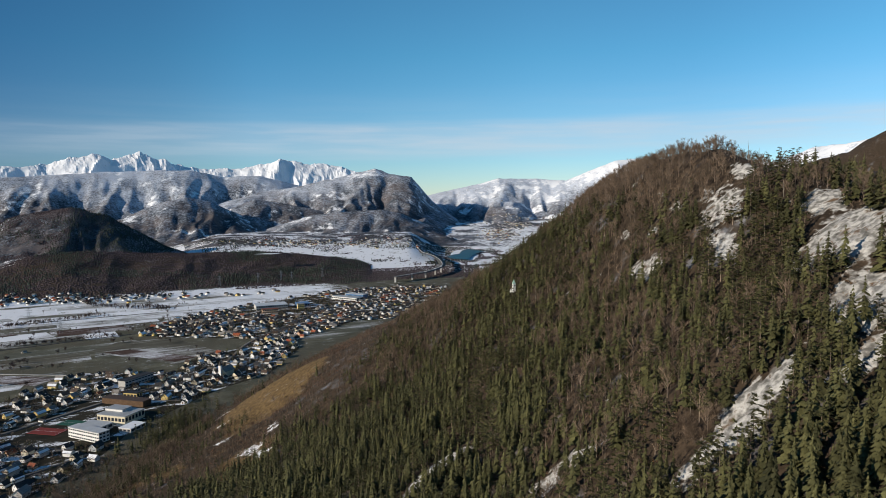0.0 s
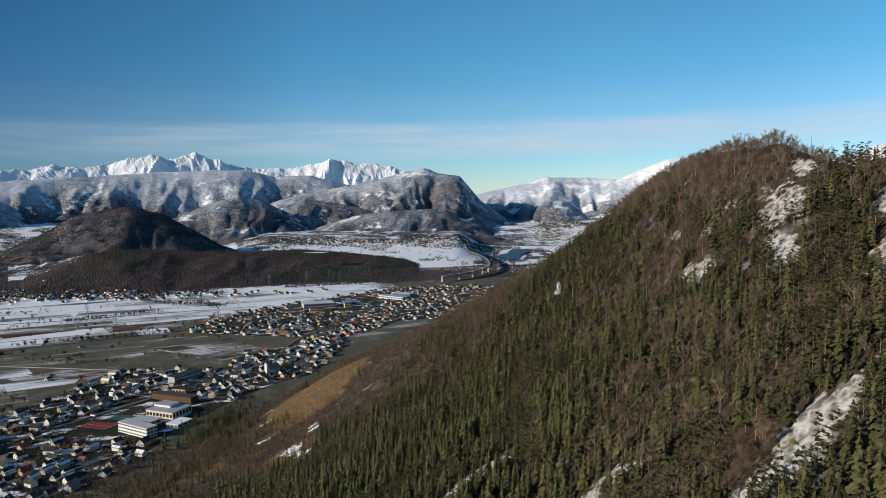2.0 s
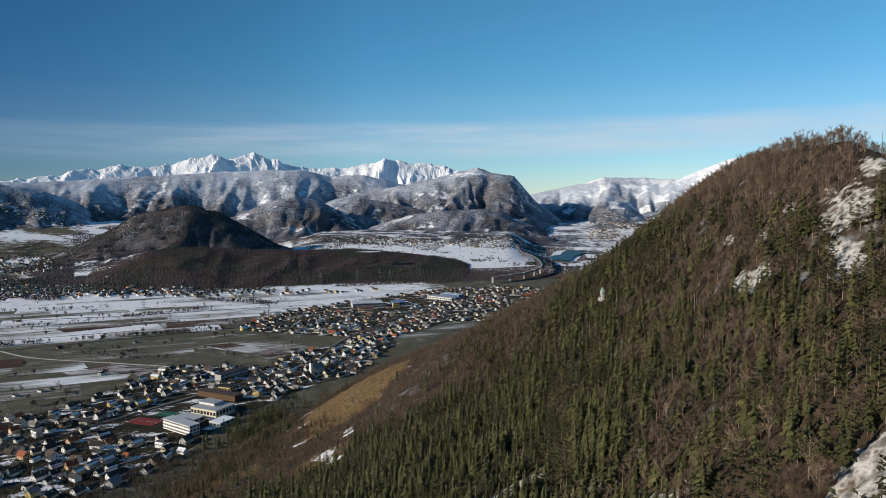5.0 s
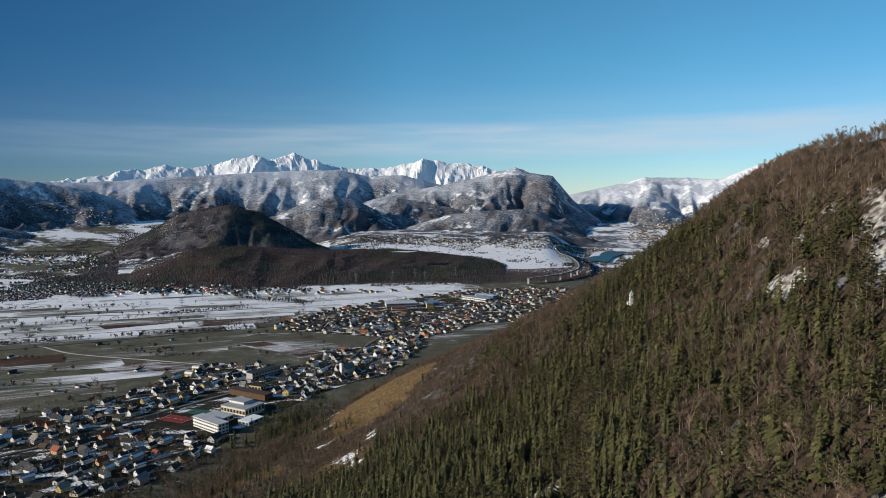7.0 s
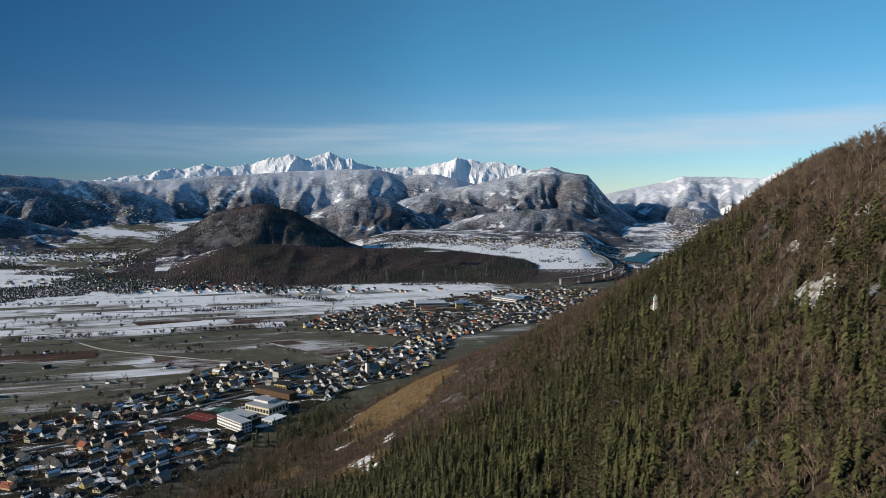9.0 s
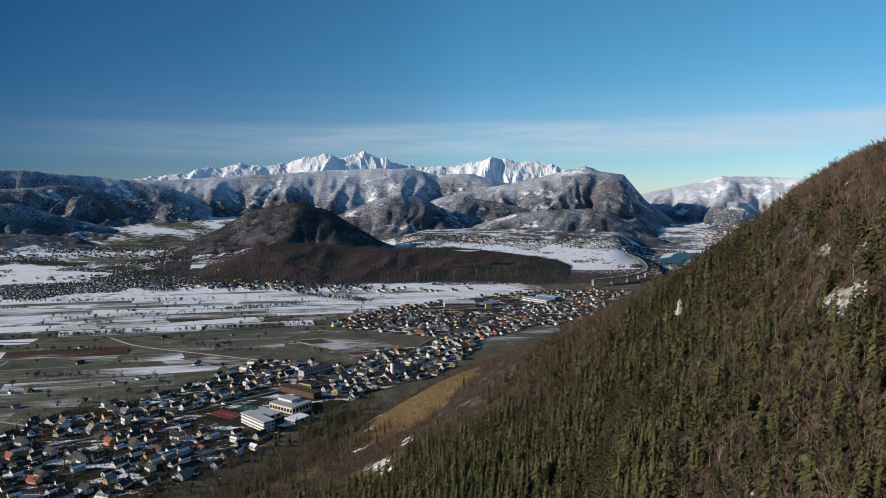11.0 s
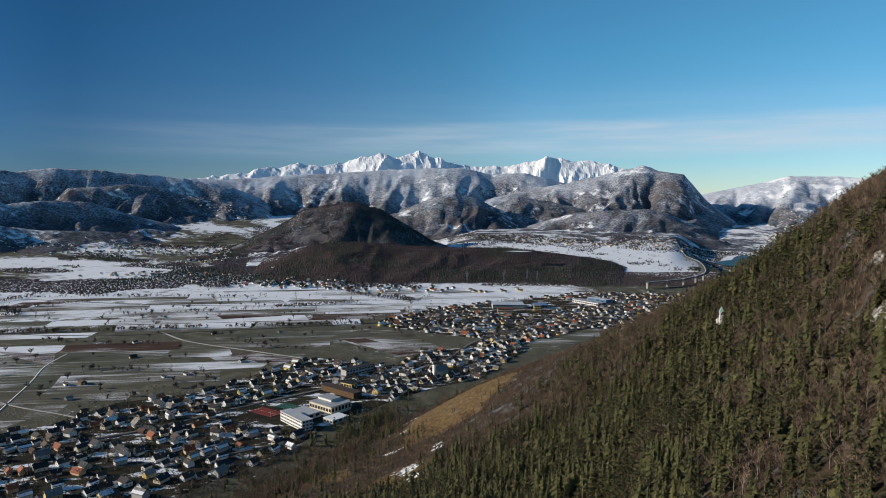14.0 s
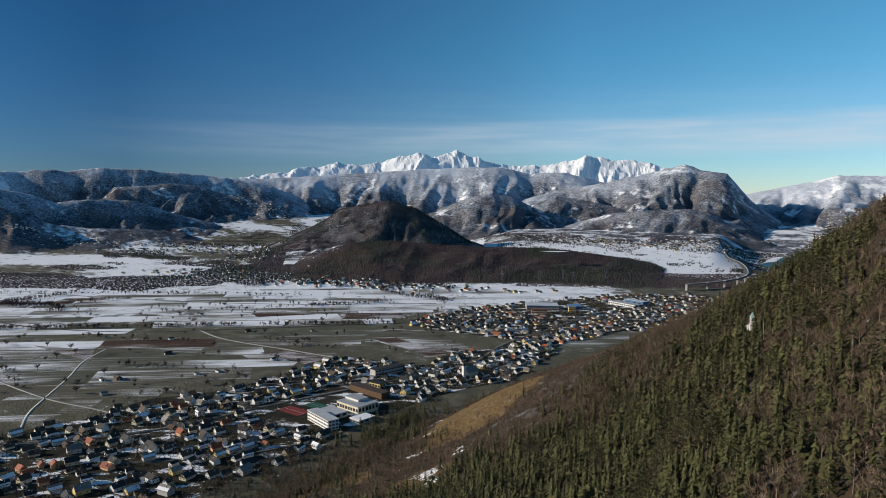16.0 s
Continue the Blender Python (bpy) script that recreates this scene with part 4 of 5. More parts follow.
def plant_far():
    """Woodland on the hill beyond the fields, the river belts and the plateau."""
    x, y, rng = jitter_grid(-2150, 260, 900, 3150, 6.0, 21)
    r, b = np.hypot(x, y), np.degrees(np.arctan2(x, y))
    z, forest, snow, rock, gold, frost_haze, owner = land(x, y, True)
    hill_wood = (((owner == OWNER["wood_rise"]) & (r < 2450) & (r > 1690 + 40 * fbm(x, y, 110, 3, 4))) | ((owner == OWNER["front_hump"]) & (r < 2480 + 420 * (fbm(x, y, 120, 4, 14) > -0.22)) & (snow < 0.2 + 0.25 * rng.random(len(x))))) & (forest > 0.2)
    belt_mid = 1900 + 90 * np.sin(b * 0.3) + fbm(x, y, 250, 3, 5) * 90
    belt = (np.abs(r - belt_mid - 20) < 150 + 110 * fbm(x, y, 120, 3, 6)) & (b < -34) & (b > -64)
    gorge = (r > np.interp(b, [-16, -8, -3, 3], [1745, 1790, 1860, 1900])) & (r < np.interp(b, [-16, -8, -4, -1, 3], [2200, 2150, 2160, 2230, 2250])) & (b > -17) & (b < 3)
    knolls = (b < -33) & (r > 2050) & (fbm(x, y * 1.8, 200, 4, 9) > 0.06)
    dots = (r > 2250) & (b > -20) & (b < 2) & ((fbm(x, y, 90, 4, 19) > 0.21) | (rng.random(len(x)) < 0.045)) & (np.hypot((x - 84) / 58, (y - 2800) / 250) > 1)
    dots = dots | ((r > 2680) & (b > -19.5) & (b < -1.5) & (fbm(x, y, 70, 3, 39) > 0.02) & (rng.random(len(x)) < 0.6))
    lines = (np.abs(fbm(x, y, 300, 2, 29)) < 0.03) & (r > 1150) & (r < 1850) & (b < -22) & (b > -62)
    single = (r > 1000) & (r < 1900) & (b < -20) & (b > -62) & (rng.random(len(x)) < 0.005 + 0.04 * (fbm(x, y, 140, 3, 61) > 0.2))
    dotted = (single | lines) & ~hill_wood & ~belt & ~gorge & ~knolls & (hillside(x, y) < 2) & (r < 2000)
    dx, dy = x[dotted], y[dotted]
    dh = rng.uniform(4, 9.5, len(dx))
    scatter("far_field_trees", HEDGES, [FARWOOD, BARK], dx, dy, land(dx, dy) - 0.1, dh * 1.0, dh * 0.9, "bare trees scattered over the snowy fields", "trees")
    vale_wood = (b > -1.5) & (b < 9) & (r > 2230) & (r < 3150) & (fbm(x, y, 110, 4, 67) > 0.03) & (np.hypot((x - 84) / 62, (y - 2800) / 265) > 1)
    lake_side = (np.abs(np.hypot((x - 84) / 58, (y - 2800) / 250) - 1.16) < 0.17 + 0.1 * fbm(x, y, 60, 2, 66)) & (rng.random(len(x)) < 0.75)
    ok = (lake_side | vale_wood | hill_wood | belt | gorge | (knolls & (rng.random(len(x)) < 0.8)) | (dots & (rng.random(len(x)) < 0.5))) & (hillside(x, y) < 2)
    x, y, z, r = x[ok], y[ok], z[ok], r[ok]
    dark = (fbm(x, y, 150, 3, 91) + rng.uniform(-0.3, 0.3, len(x)) + 0.4 * smooth(r, 2420, 2600) * (np.degrees(np.arctan2(x, y)) < -19)) > 0.36
    h = rng.uniform(5, 8.5, len(x))
    w = rng.uniform(4, 6.8, len(x))
    scatter("far_bare_woodland", FAR_BARE, [FARWOOD], x[~dark], y[~dark], z[~dark] - 2.0, h[~dark] * 0.55, w[~dark] * 1.3, "leafless brown woodland on the hill beyond the fields", "forest", True)
    scatter("far_spruce_wood", FAR_TALL, [FARSPRUCE], x[dark], y[dark], z[dark] - 2.5, h[dark] * 1.1, w[dark] * 0.95, "dark spruce stands beyond the snowy fields", "forest", True)


plant_far()


def plant_plain():
    """Hedgerows, single trees in the fields, garden trees, the thicket at the foot of the hill."""
    rng = np.random.default_rng(5)
    X, Y = [], []
    for pts, gap in (([(-1130, 735), (-1070, 763), (-821, 917), (-753, 964)], 2.6), ([(-720, 985), (-592, 1061), (-530, 1100)], 3.2), ([(-456, 1145), (-360, 1205), (-271, 1256)], 3.0), ([(-1328, 920), (-1222, 953), (-1151, 1093)], 4),
                     ([(-770, 1189), (-710, 1250), (-658, 1308)], 2.4), ([(-1459, 999), (-1141, 1174), (-850, 1300)], 9), ([(-700, 690), (-590, 720)], 9), ([(-880, 640), (-700, 560)], 12), ([(-1000, 980), (-820, 1120), (-640, 1290)], 12),
                     ([(-560, 740), (-500, 700), (-545, 640), (-570, 560)], 9), ([(-640, 470), (-600, 430)], 3), ([(-640, 905), (-560, 880), (-500, 905)], 10), ([(-900, 790), (-800, 800), (-720, 840)], 11)):
        for (ax, ay), (bx, by) in zip(pts, pts[1:]):
            n = int(1.7 * math.hypot(bx - ax, by - ay) / gap)
            u = rng.random(n)
            X.append(ax + (bx - ax) * u + rng.normal(0, 4, n)); Y.append(ay + (by - ay) * u + rng.normal(0, 4, n))
    x, y = np.concatenate(X), np.concatenate(Y)
    h = rng.uniform(4, 9.5, len(x))
    thin = rng.random(len(x)) < 0.35
    scatter("hedgerow", SHRUBS, [TWIGS, BARK], x[thin], y[thin], land(x[thin], y[thin]), h[thin] * 1.2, h[thin] * 1.2, "bare brown hedgerow trees between the fields", "hedge")
    scatter("hedge_brush", HEDGES, [FARWOOD, BARK], x[~thin], y[~thin], land(x[~thin], y[~thin]) - 0.2, h[~thin] * 0.8, h[~thin] * 1.0, "dense dark brush along the field edges", "hedge")
    # thicket between the village and the slope
    y = rng.uniform(380, 1180, 2300)
    x = np.interp(y, HILL_Y, HILL_X[0]) + rng.normal(14, 16, len(y)) + 14 * smooth(520 - y, 0, 100)
    ok = ~((y > 560) & (y < 700) & (x > -225))
    x, y = x[ok], y[ok]
    h = rng.uniform(5, 12, len(x))
    scatter("foot_thicket", SHRUBS, [TWIGS, BARK], x, y, land(x, y) - 0.1, h, h * 0.75, "bare trees and brush at the foot of the slope", "shrubs")
    fy = rng.uniform(330, 600, 1300)
    fx = np.interp(fy, HILL_Y, HILL_X[0]) + rng.gamma(2.0, 30, len(fy)) - 16
    fh = rng.uniform(4, 11, len(fy))
    ok = fbm(fx, fy, 45, 3, 55) > 0.0
    fx, fy, fh = fx[ok], fy[ok], fh[ok]
    scatter("slope_foot_pines", PINES + SPRUCES_LOW, [SPRUCE, BARK], fx, fy, land(fx, fy) - 0.1, fh, fh * 1.15, "dark young conifers crowding the foot of the slope", "trees")
    qy = rng.uniform(370, 590, 800)
    qx = np.interp(qy, HILL_Y, HILL_X[0]) - rng.uniform(-12, 58, len(qy))
    ok = (fbm(qx, qy, 40, 3, 56) > -0.1) & ~((qy > 585) & (qx < -285))
    qx, qy = qx[ok], qy[ok]
    qh = rng.uniform(3, 8, len(qx))
    scatter("meadow_brush", SHRUBS, [TWIGS, BARK], qx, qy, land(qx, qy) - 0.1, qh, qh, "bare brush between the village and the slope", "shrubs")
    qs = rng.random(len(qx)) < 0.3
    scatter("meadow_conifers", PINES + SPRUCES_LOW, [SPRUCE, BARK], qx[qs] + 3, qy[qs] + 2, land(qx[qs] + 3, qy[qs] + 2) - 0.1, qh[qs] * 1.2, qh[qs] * 1.3, "dark conifers between the village and the slope", "trees")
    pick = (rng.random(len(x)) < 0.16)
    scatter("foot_spruces", SPRUCES_LOW, [SPRUCE, BARK], x[pick] + 3, y[pick] + 2, land(x[pick] + 3, y[pick] + 2) - 0.1, h[pick], h[pick], "dark spruces scattered along the foot of the slope", "trees")
    # garden trees and hedges among the houses
    gx, gy = rng.uniform(-600, 0, 19000), rng.uniform(330, 1720, 19000)
    ok = np.array([inside(a, b, VILLAGE) for a, b in zip(gx, gy)]) & ~((gx > -400) & (gx < -292) & (gy > 603) & (gy < 735))
    gx, gy = gx[ok], gy[ok]
    kind = rng.random(len(gx))
    h = rng.uniform(1.7, 6.2, len(gx)) ** 1.15
    a, b = kind < 0.72, kind >= 0.72
    scatter("garden_trees", BUSHES, [TWIGS, BARK], gx[a], gy[a], land(gx[a], gy[a]) - 0.1, h[a], h[a] * 1.2, "bare garden trees and shrubs between the houses", "trees")
    scatter("garden_conifers", SPRUCES_SMALL, [SPRUCE, BARK], gx[b], gy[b], land(gx[b], gy[b]) - 0.1, h[b] * 1.1, h[b] * 1.3, "small dark garden conifers between the houses", "trees")
    # dark spruce clump by the school
    x, y = rng.normal(-262, 14, 230), rng.normal(640, 34, 230)
    h = rng.uniform(7, 15, 230)
    scatter("spruce_clump", PINES + SPRUCES[:1], [SPRUCE, BARK], x, y, land(x, y) - 0.1, h, h * 1.1, "dark spruce clump beside the meadow", "trees")
    mould = tree_thing(ROUND_TREE, 1, 1, FARWOOD, BARK, "field_tree", "single leafless tree standing in a field", "tree", "field trees")
    used = False
    for k in range(90):
        px, py = rng.uniform(-1000, -480), rng.uniform(520, 1250)
        if hillside(np.array([px]), np.array([py]))[0] > 0 or px > -430 - (py - 600) * 0.05:
            continue
        s = rng.uniform(5, 10)
        ob = copy_thing(mould, Matrix()) if used else mould
        used = True
        ob.matrix_basis = pose(px, py, -0.1, 0, 0, rng.uniform(0, 360)) @ Matrix.Diagonal((s * 1.25, s * 1.25, s, 1))


plant_plain()


# ---- fields, tracks, roads, water ----
def sheet(name, pts, z, mat, label, category="field", kind="structure", thick=0.0):
    bm = bmesh.new()
    bm.faces.new([bm.verts.new((px, py, z)) for px, py in pts])
    bmesh.ops.recalc_face_normals(bm, faces=bm.faces)
    if bm.faces[:][0].normal.z < 0:
        bmesh.ops.reverse_faces(bm, faces=bm.faces)
    me = bpy.data.meshes.new(name)
    bm.to_mesh(me)
    bm.free()
    me.materials.append(mat)
    return tagged(new(name, me), label, category, kind=kind)


def ribbon(name, pts, width, mat, label, lift=0.35, category="road", z=None, step=8.0):
    """A road or track laid along a smooth line over the land."""
    p = [Vector((*q, 0)) for q in pts]
    p = [p[0] * 2 - p[1]] + p + [p[-1] * 2 - p[-2]]
    line = []
    for a, b, c, d in zip(p, p[1:], p[2:], p[3:]):
        n = max(2, int((c - b).length / step))
        for k in range(n):
            t = k / n
            line.append(0.5 * (2 * b + (c - a) * t + (2 * a - 5 * b + 4 * c - d) * t * t + (3 * b - a - 3 * c + d) * t ** 3))
    line.append(p[-2])
    v = []
    for k, q in enumerate(line):
        d = (line[min(k + 1, len(line) - 1)] - line[max(k - 1, 0)]).normalized()
        s = Vector((d.y, -d.x, 0)) * width / 2
        h = land(np.array([q.x]), np.array([q.y]))[0] + lift if z is None else np.interp(k / (len(line) - 1), np.linspace(0, 1, len(z)), z)
        v += [(q.x - s.x, q.y - s.y, h), (q.x + s.x, q.y + s.y, h), (q.x + s.x, q.y + s.y, h - 0.5), (q.x - s.x, q.y - s.y, h - 0.5)]
    f = []
    for k in range(len(line) - 1):
        a, b = 4 * k, 4 * k + 4
        f += [(a, a + 1, b + 1, b), (a + 1, a + 2, b + 2, b + 1), (a + 3, a, b, b + 3)]
    return tagged(new(name, mesh_from(name, v, f, [mat])), label, category, kind="structure")


def build_fields():
    rng = random.Random(11)
    U, V = Vector((0.84, 0.54)), Vector((-0.54, 0.84))
    v = 240.0
    level = 0
    while v < 1750:
        width = rng.uniform(22, 62)
        u = -1500.0
        while u < 700:
            long = rng.uniform(90, 320)
            c = U * (u + long / 2) + V * (v + width / 2)
            r = c.length
            full = long
            clear = False
            while long > 28 and not clear:
                far_end = U * (u + long) + V * (v + 0.2 * width)
                edge = np.interp(far_end.y, [380, 462, 525, 600, 668, 743, 860, 960, 1100, 1193, 1325, 1500, 1650], [-640, -590, -560, -560, -505, -498, -475, -375, -520, -525, -480, -385, -260])
                clear = far_end.x < edge - 4
                long = long if clear else long - 12
            c = U * (u + long / 2) + V * (v + width / 2)
            r = c.length
            if clear and c.y > 380 and r < 1650 and math.degrees(math.atan2(c.x, c.y)) > -66 and rng.random() < 0.85:
                level = (level + 1) % 7
                bits = (MEADOW, STUBBLE, MEADOW, MEADOW, STUBBLE, MEADOW, MEADOW, STUBBLE, SOIL) if r < 1100 else (MEADOW, FROST, STUBBLE, MEADOW, FROST, FROST, SOIL) if r < 1230 else (SNOWFIELD, FROST, STUBBLE, SNOWFIELD, FROST, FROST, SNOWFIELD, MEADOW, SNOWFIELD, FROST, SOIL)
                mat = rng.choice(bits)
                if mat is SOIL and rng.random() < 0.5:
                    mat = STUBBLE
                cut = 2.0
                a, b = U * (u + cut) + V * (v + cut), U * (u + long - cut) + V * (v + cut + rng.uniform(-3, 3))
                d, e = U * (u + long - cut + rng.uniform(-12, 12)) + V * (v + width - cut), U * (u + cut + rng.uniform(-12, 12)) + V * (v + width - cut)
                word = {"frosted_green_meadow": "green frosted winter meadow", "dry_stubble_meadow": "dull brown-green stubble field", "thin_snow_over_grass": "field under thin patchy snow",
                        "ploughed_brown_soil": "dark brown ploughed field strip", "snow_covered_field": "white snow-covered field"}[mat.name]
                sheet("field", [tuple(q) for q in (a, b, d, e)], 0.06 + 0.02 * level, mat, word + " in the plain")
            u += full
        v += width
    for pts, mat, word in (([(-584, 824), (-489, 801), (-481, 838), (-567, 852)], SOIL, "dark brown ploughed field strip"), ([(-494, 977), (-367, 918), (-347, 948), (-464, 998)], SOIL, "dark brown ploughed field strip"),
                           ([(-520, 985), (-360, 905), (-330, 985), (-430, 1075), (-505, 1060)], STUBBLE, "dull green-brown field by the village"), ([(-815, 1068), (-776, 1040), (-700, 1112), (-715, 1124)], SOIL, "narrow brown ploughed strip in the snow"),
                           ([(-902, 709), (-790, 690), (-747, 684), (-800, 730)], SOIL, "brown ploughed field corner"), ([(-232, 1066), (-150, 1225), (-95, 1200), (-180, 1060)], MEADOW, "green meadow below the slope")):
        sheet("field", pts, 0.24 if mat is not STUBBLE else 0.21, mat, word)


build_fields()
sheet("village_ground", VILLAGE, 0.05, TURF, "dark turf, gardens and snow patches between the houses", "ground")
ribbon("snowy_track", [(-560, 470), (-610, 512), (-645, 553), (-700, 620), (-754, 680), (-790, 740)], 2.4, GRAVEL, "pale snowy field track", category="track")
ribbon("farm_track", [(-780, 575), (-645, 553), (-560, 552), (-505, 548)], 3.0, GRAVEL, "pale gravel farm track", category="track")
ribbon("field_road", [(-780, 905), (-690, 870), (-560, 858), (-470, 850)], 4.0, GRAVEL, "pale straight gravel field road", category="track")
ribbon("field_road", [(-1450, 880), (-1103, 795), (-879, 834), (-723, 943), (-520, 1110), (-430, 1170)], 4.5, ASPHALT, "grey country road along the hedgerow")
ribbon("field_road", [(-1400, 1040), (-1060, 1100), (-820, 1180), (-560, 1330)], 4.0, ASPHALT, "grey road between snowy fields")
ribbon("main_street", [(-600, 395), (-470, 520), (-415, 640), (-360, 760), (-300, 900), (-300, 1040), (-270, 1200), (-230, 1380), (-150, 1560), (-60, 1700)], 7, ASPHALT, "grey asphalt village main street")
for pts in ([(-520, 560), (-420, 600), (-330, 590)], [(-480, 700), (-400, 740), (-290, 740)], [(-440, 450), (-350, 520), (-310, 580)], [(-440, 800), (-350, 830), (-250, 860)],
            [(-480, 1170), (-380, 1160), (-200, 1130)], [(-460, 1290), (-320, 1290), (-120, 1260)], [(-420, 1400), (-230, 1400), (-80, 1440)]):
    ribbon("side_street", pts, 4.5, ASPHALT, "grey asphalt village side street", lift=0.3)

HIGHWAY = [(-127, 1790), (-50, 1890), (-8, 2020), (-8, 2170), (-37, 2406), (-96, 2696), (-150, 3050)]
ribbon("motorway", HIGHWAY, 22, ASPHALT, "dark two-way motorway curving across the snow", z=[15, 18, 20, 19, 14, 28, 50], step=15)
ribbon("motorway_divider", HIGHWAY, 2.0, CONCRETE, "pale divider along the motorway", z=[15.6, 18.6, 20.6, 19.6, 14.6, 28.6, 50.6], step=15)


def viaduct_pier(x, y, top):
    base = new("viaduct_pier")
    z0 = land(np.array([x]), np.array([y]))[0]
    base.location = (x, y, z0)
    part("shaft", boxed((-2.2, 2.2, -4, 4, -1, top - z0 - 1.5)), CONCRETE, base)
    part("cap", boxed((-3, 3, -10, 10, top - z0 - 1.5, top - z0 - 0.5)), CONCRETE, base)
    tagged(base, "pale concrete motorway viaduct pier", "pier", "viaduct piers")


for px, py, pz in ((-127, 1790, 15), (-85, 1842, 16.5), (-50, 1890, 18), (-24, 1955, 19.2), (-8, 2020, 20)):
    viaduct_pier(px, py, pz)

sheet("lake", [(34, 2589), (11, 2666), (37, 2771), (68, 2825), (72, 2910), (85, 3008), (117, 3072), (150, 3010), (168, 2936), (129, 2791), (110, 2710), (94, 2536), (66, 2562)], -9.5, WATER, "teal reservoir lake between wooded banks", "lake")
sheet("river", [(-1610, 1205), (-1330, 1390), (-1300, 1405), (-1590, 1225)], 0.4, WATER, "pale blue river bend among bare trees", "river")
sheet("pond", [(-560, 2000), (-530, 2030), (-480, 2035), (-500, 1995)], 60, SNOW, "small frozen clearing on the wooded hill", "clearing")


# ---- houses ----
def gable_walls(w, d, h, rise):
    bm = bmesh.new()
    v = [bm.verts.new(p) for p in ((-w, -d, -0.6), (w, -d, -0.6), (w, d, -0.6), (-w, d, -0.6), (-w, -d, h), (w, -d, h), (w, d, h), (-w, d, h), (0, -d, h + rise), (0, d, h + rise))]
    for f in ((0, 1, 5, 8, 4), (1, 2, 6, 5), (2, 3, 7, 9, 6), (3, 0, 4, 7)):
        bm.faces.new([v[i] for i in f])
    return bm


def roof_slab(w, d, h, rise, over=0.7, side=0, thick=0.25, lift=0.0, lo=0.0, hi=1.0):
    """Roof slopes; side -1 or 1: one slope alone; lo, hi: the part of the slope from eaves to ridge."""
    bm = bmesh.new()
    slope = rise / w
    for s in ((-1, 1) if not side else (side,)):
        e, r = w + over, 0.0
        x0, x1 = s * (e + (r - e) * lo), s * (e + (r - e) * hi)
        z0, z1 = h + rise - slope * abs(x0) + lift, h + rise - slope * abs(x1) + lift
        q = [(x0, -d - over, z0), (x1, -d - over, z1), (x1, d + over, z1), (x0, d + over, z0)]
        a = [bm.verts.new((p[0], p[1], p[2] + thick)) for p in q]
        b = [bm.verts.new(p) for p in q]
        bm.faces.new(a); bm.faces.new(b[::-1])
        for k in range(4):
            bm.faces.new((a[k], b[k], b[(k + 1) % 4], a[(k + 1) % 4]))
    bmesh.ops.recalc_face_normals(bm, faces=bm.faces)
    return bm


def house_mould(k, rng, detail):
    w, d, h = rng.uniform(3.9, 5.0), rng.uniform(4.8, 6.6), rng.uniform(3.2, 5.4)
    rise = w * rng.uniform(0.72, 1.0)
    wall = WALLS[(0, 0, 1, 0, 4, 0, 3, 0, 1, 2, 0, 0)[k % 12]]
    roof = ROOFS[(0, 0, 1, 0, 2, 0, 3, 1, 0, 3, 0, 1)[k % 12]]
    colour = {"white_render": "white", "cream_render": "cream", "yellow_render": "yellow", "grey_render": "grey", "peach_render": "peach"}[wall.name]
    over = {"dark_slate_roof": "dark slate", "brown_tile_roof": "brown tiled", "red_tile_roof": "red tiled", "weathered_grey_roof": "weathered grey"}[roof.name]
    snowy = k % 3 == 0
    base = new("house")
    part("wall", gable_walls(w, d, h, rise), wall, base)
    part("roof", roof_slab(w, d, h, rise), roof, base)
    if snowy:
        part("roof_snow", roof_slab(w, d, h, rise, 0.55, 1, 0.1, 0.27, 0.03, rng.choice((0.35, 0.55, 0.9))), SNOW, base, "thin snow left on the roof slope")
    if detail:
        x = w * 0.4 * rng.choice((-1, 1))
        top = h + rise - rise / w * abs(x)
        part("chimney", boxed((x - 0.35, x + 0.35, d * 0.2, d * 0.2 + 0.7, top - 0.3, top + 1.2)), WALLS[3], base)
        for wx in (-w * 0.45, w * 0.45):
            part("window", boxed((wx - 0.5, wx + 0.5, -d - 0.06, -d + 0.02, 1.0, 2.3)), GLASS, base)
        part("attic_window", boxed((-0.5, 0.5, -d - 0.06, -d + 0.02, h + 0.2, h + 1.5)), GLASS, base)
        for wy in (-d * 0.45, d * 0.4):
            part("window", boxed((-w - 0.06, -w + 0.02, wy - 0.5, wy + 0.5, 1.0, 2.3)), GLASS, base)
        if k % 2 == 0:
            part("balcony", boxed((-w * 0.8, w * 0.8, -d - 1.2, -d, h - 0.15, h + 0.0), (-w * 0.8, w * 0.8, -d - 1.2, -d - 1.1, h, h + 0.9)), TIMBER, base)
    label = colour + "-walled house with a " + over + " gable roof" + (" partly under snow" if snowy else "")
    return tagged(base, label, "house", "village houses")


STREET = [(-600, 395), (-470, 520), (-415, 640), (-360, 760), (-300, 900), (-300, 1040), (-270, 1200), (-230, 1380), (-150, 1560), (-60, 1700)]


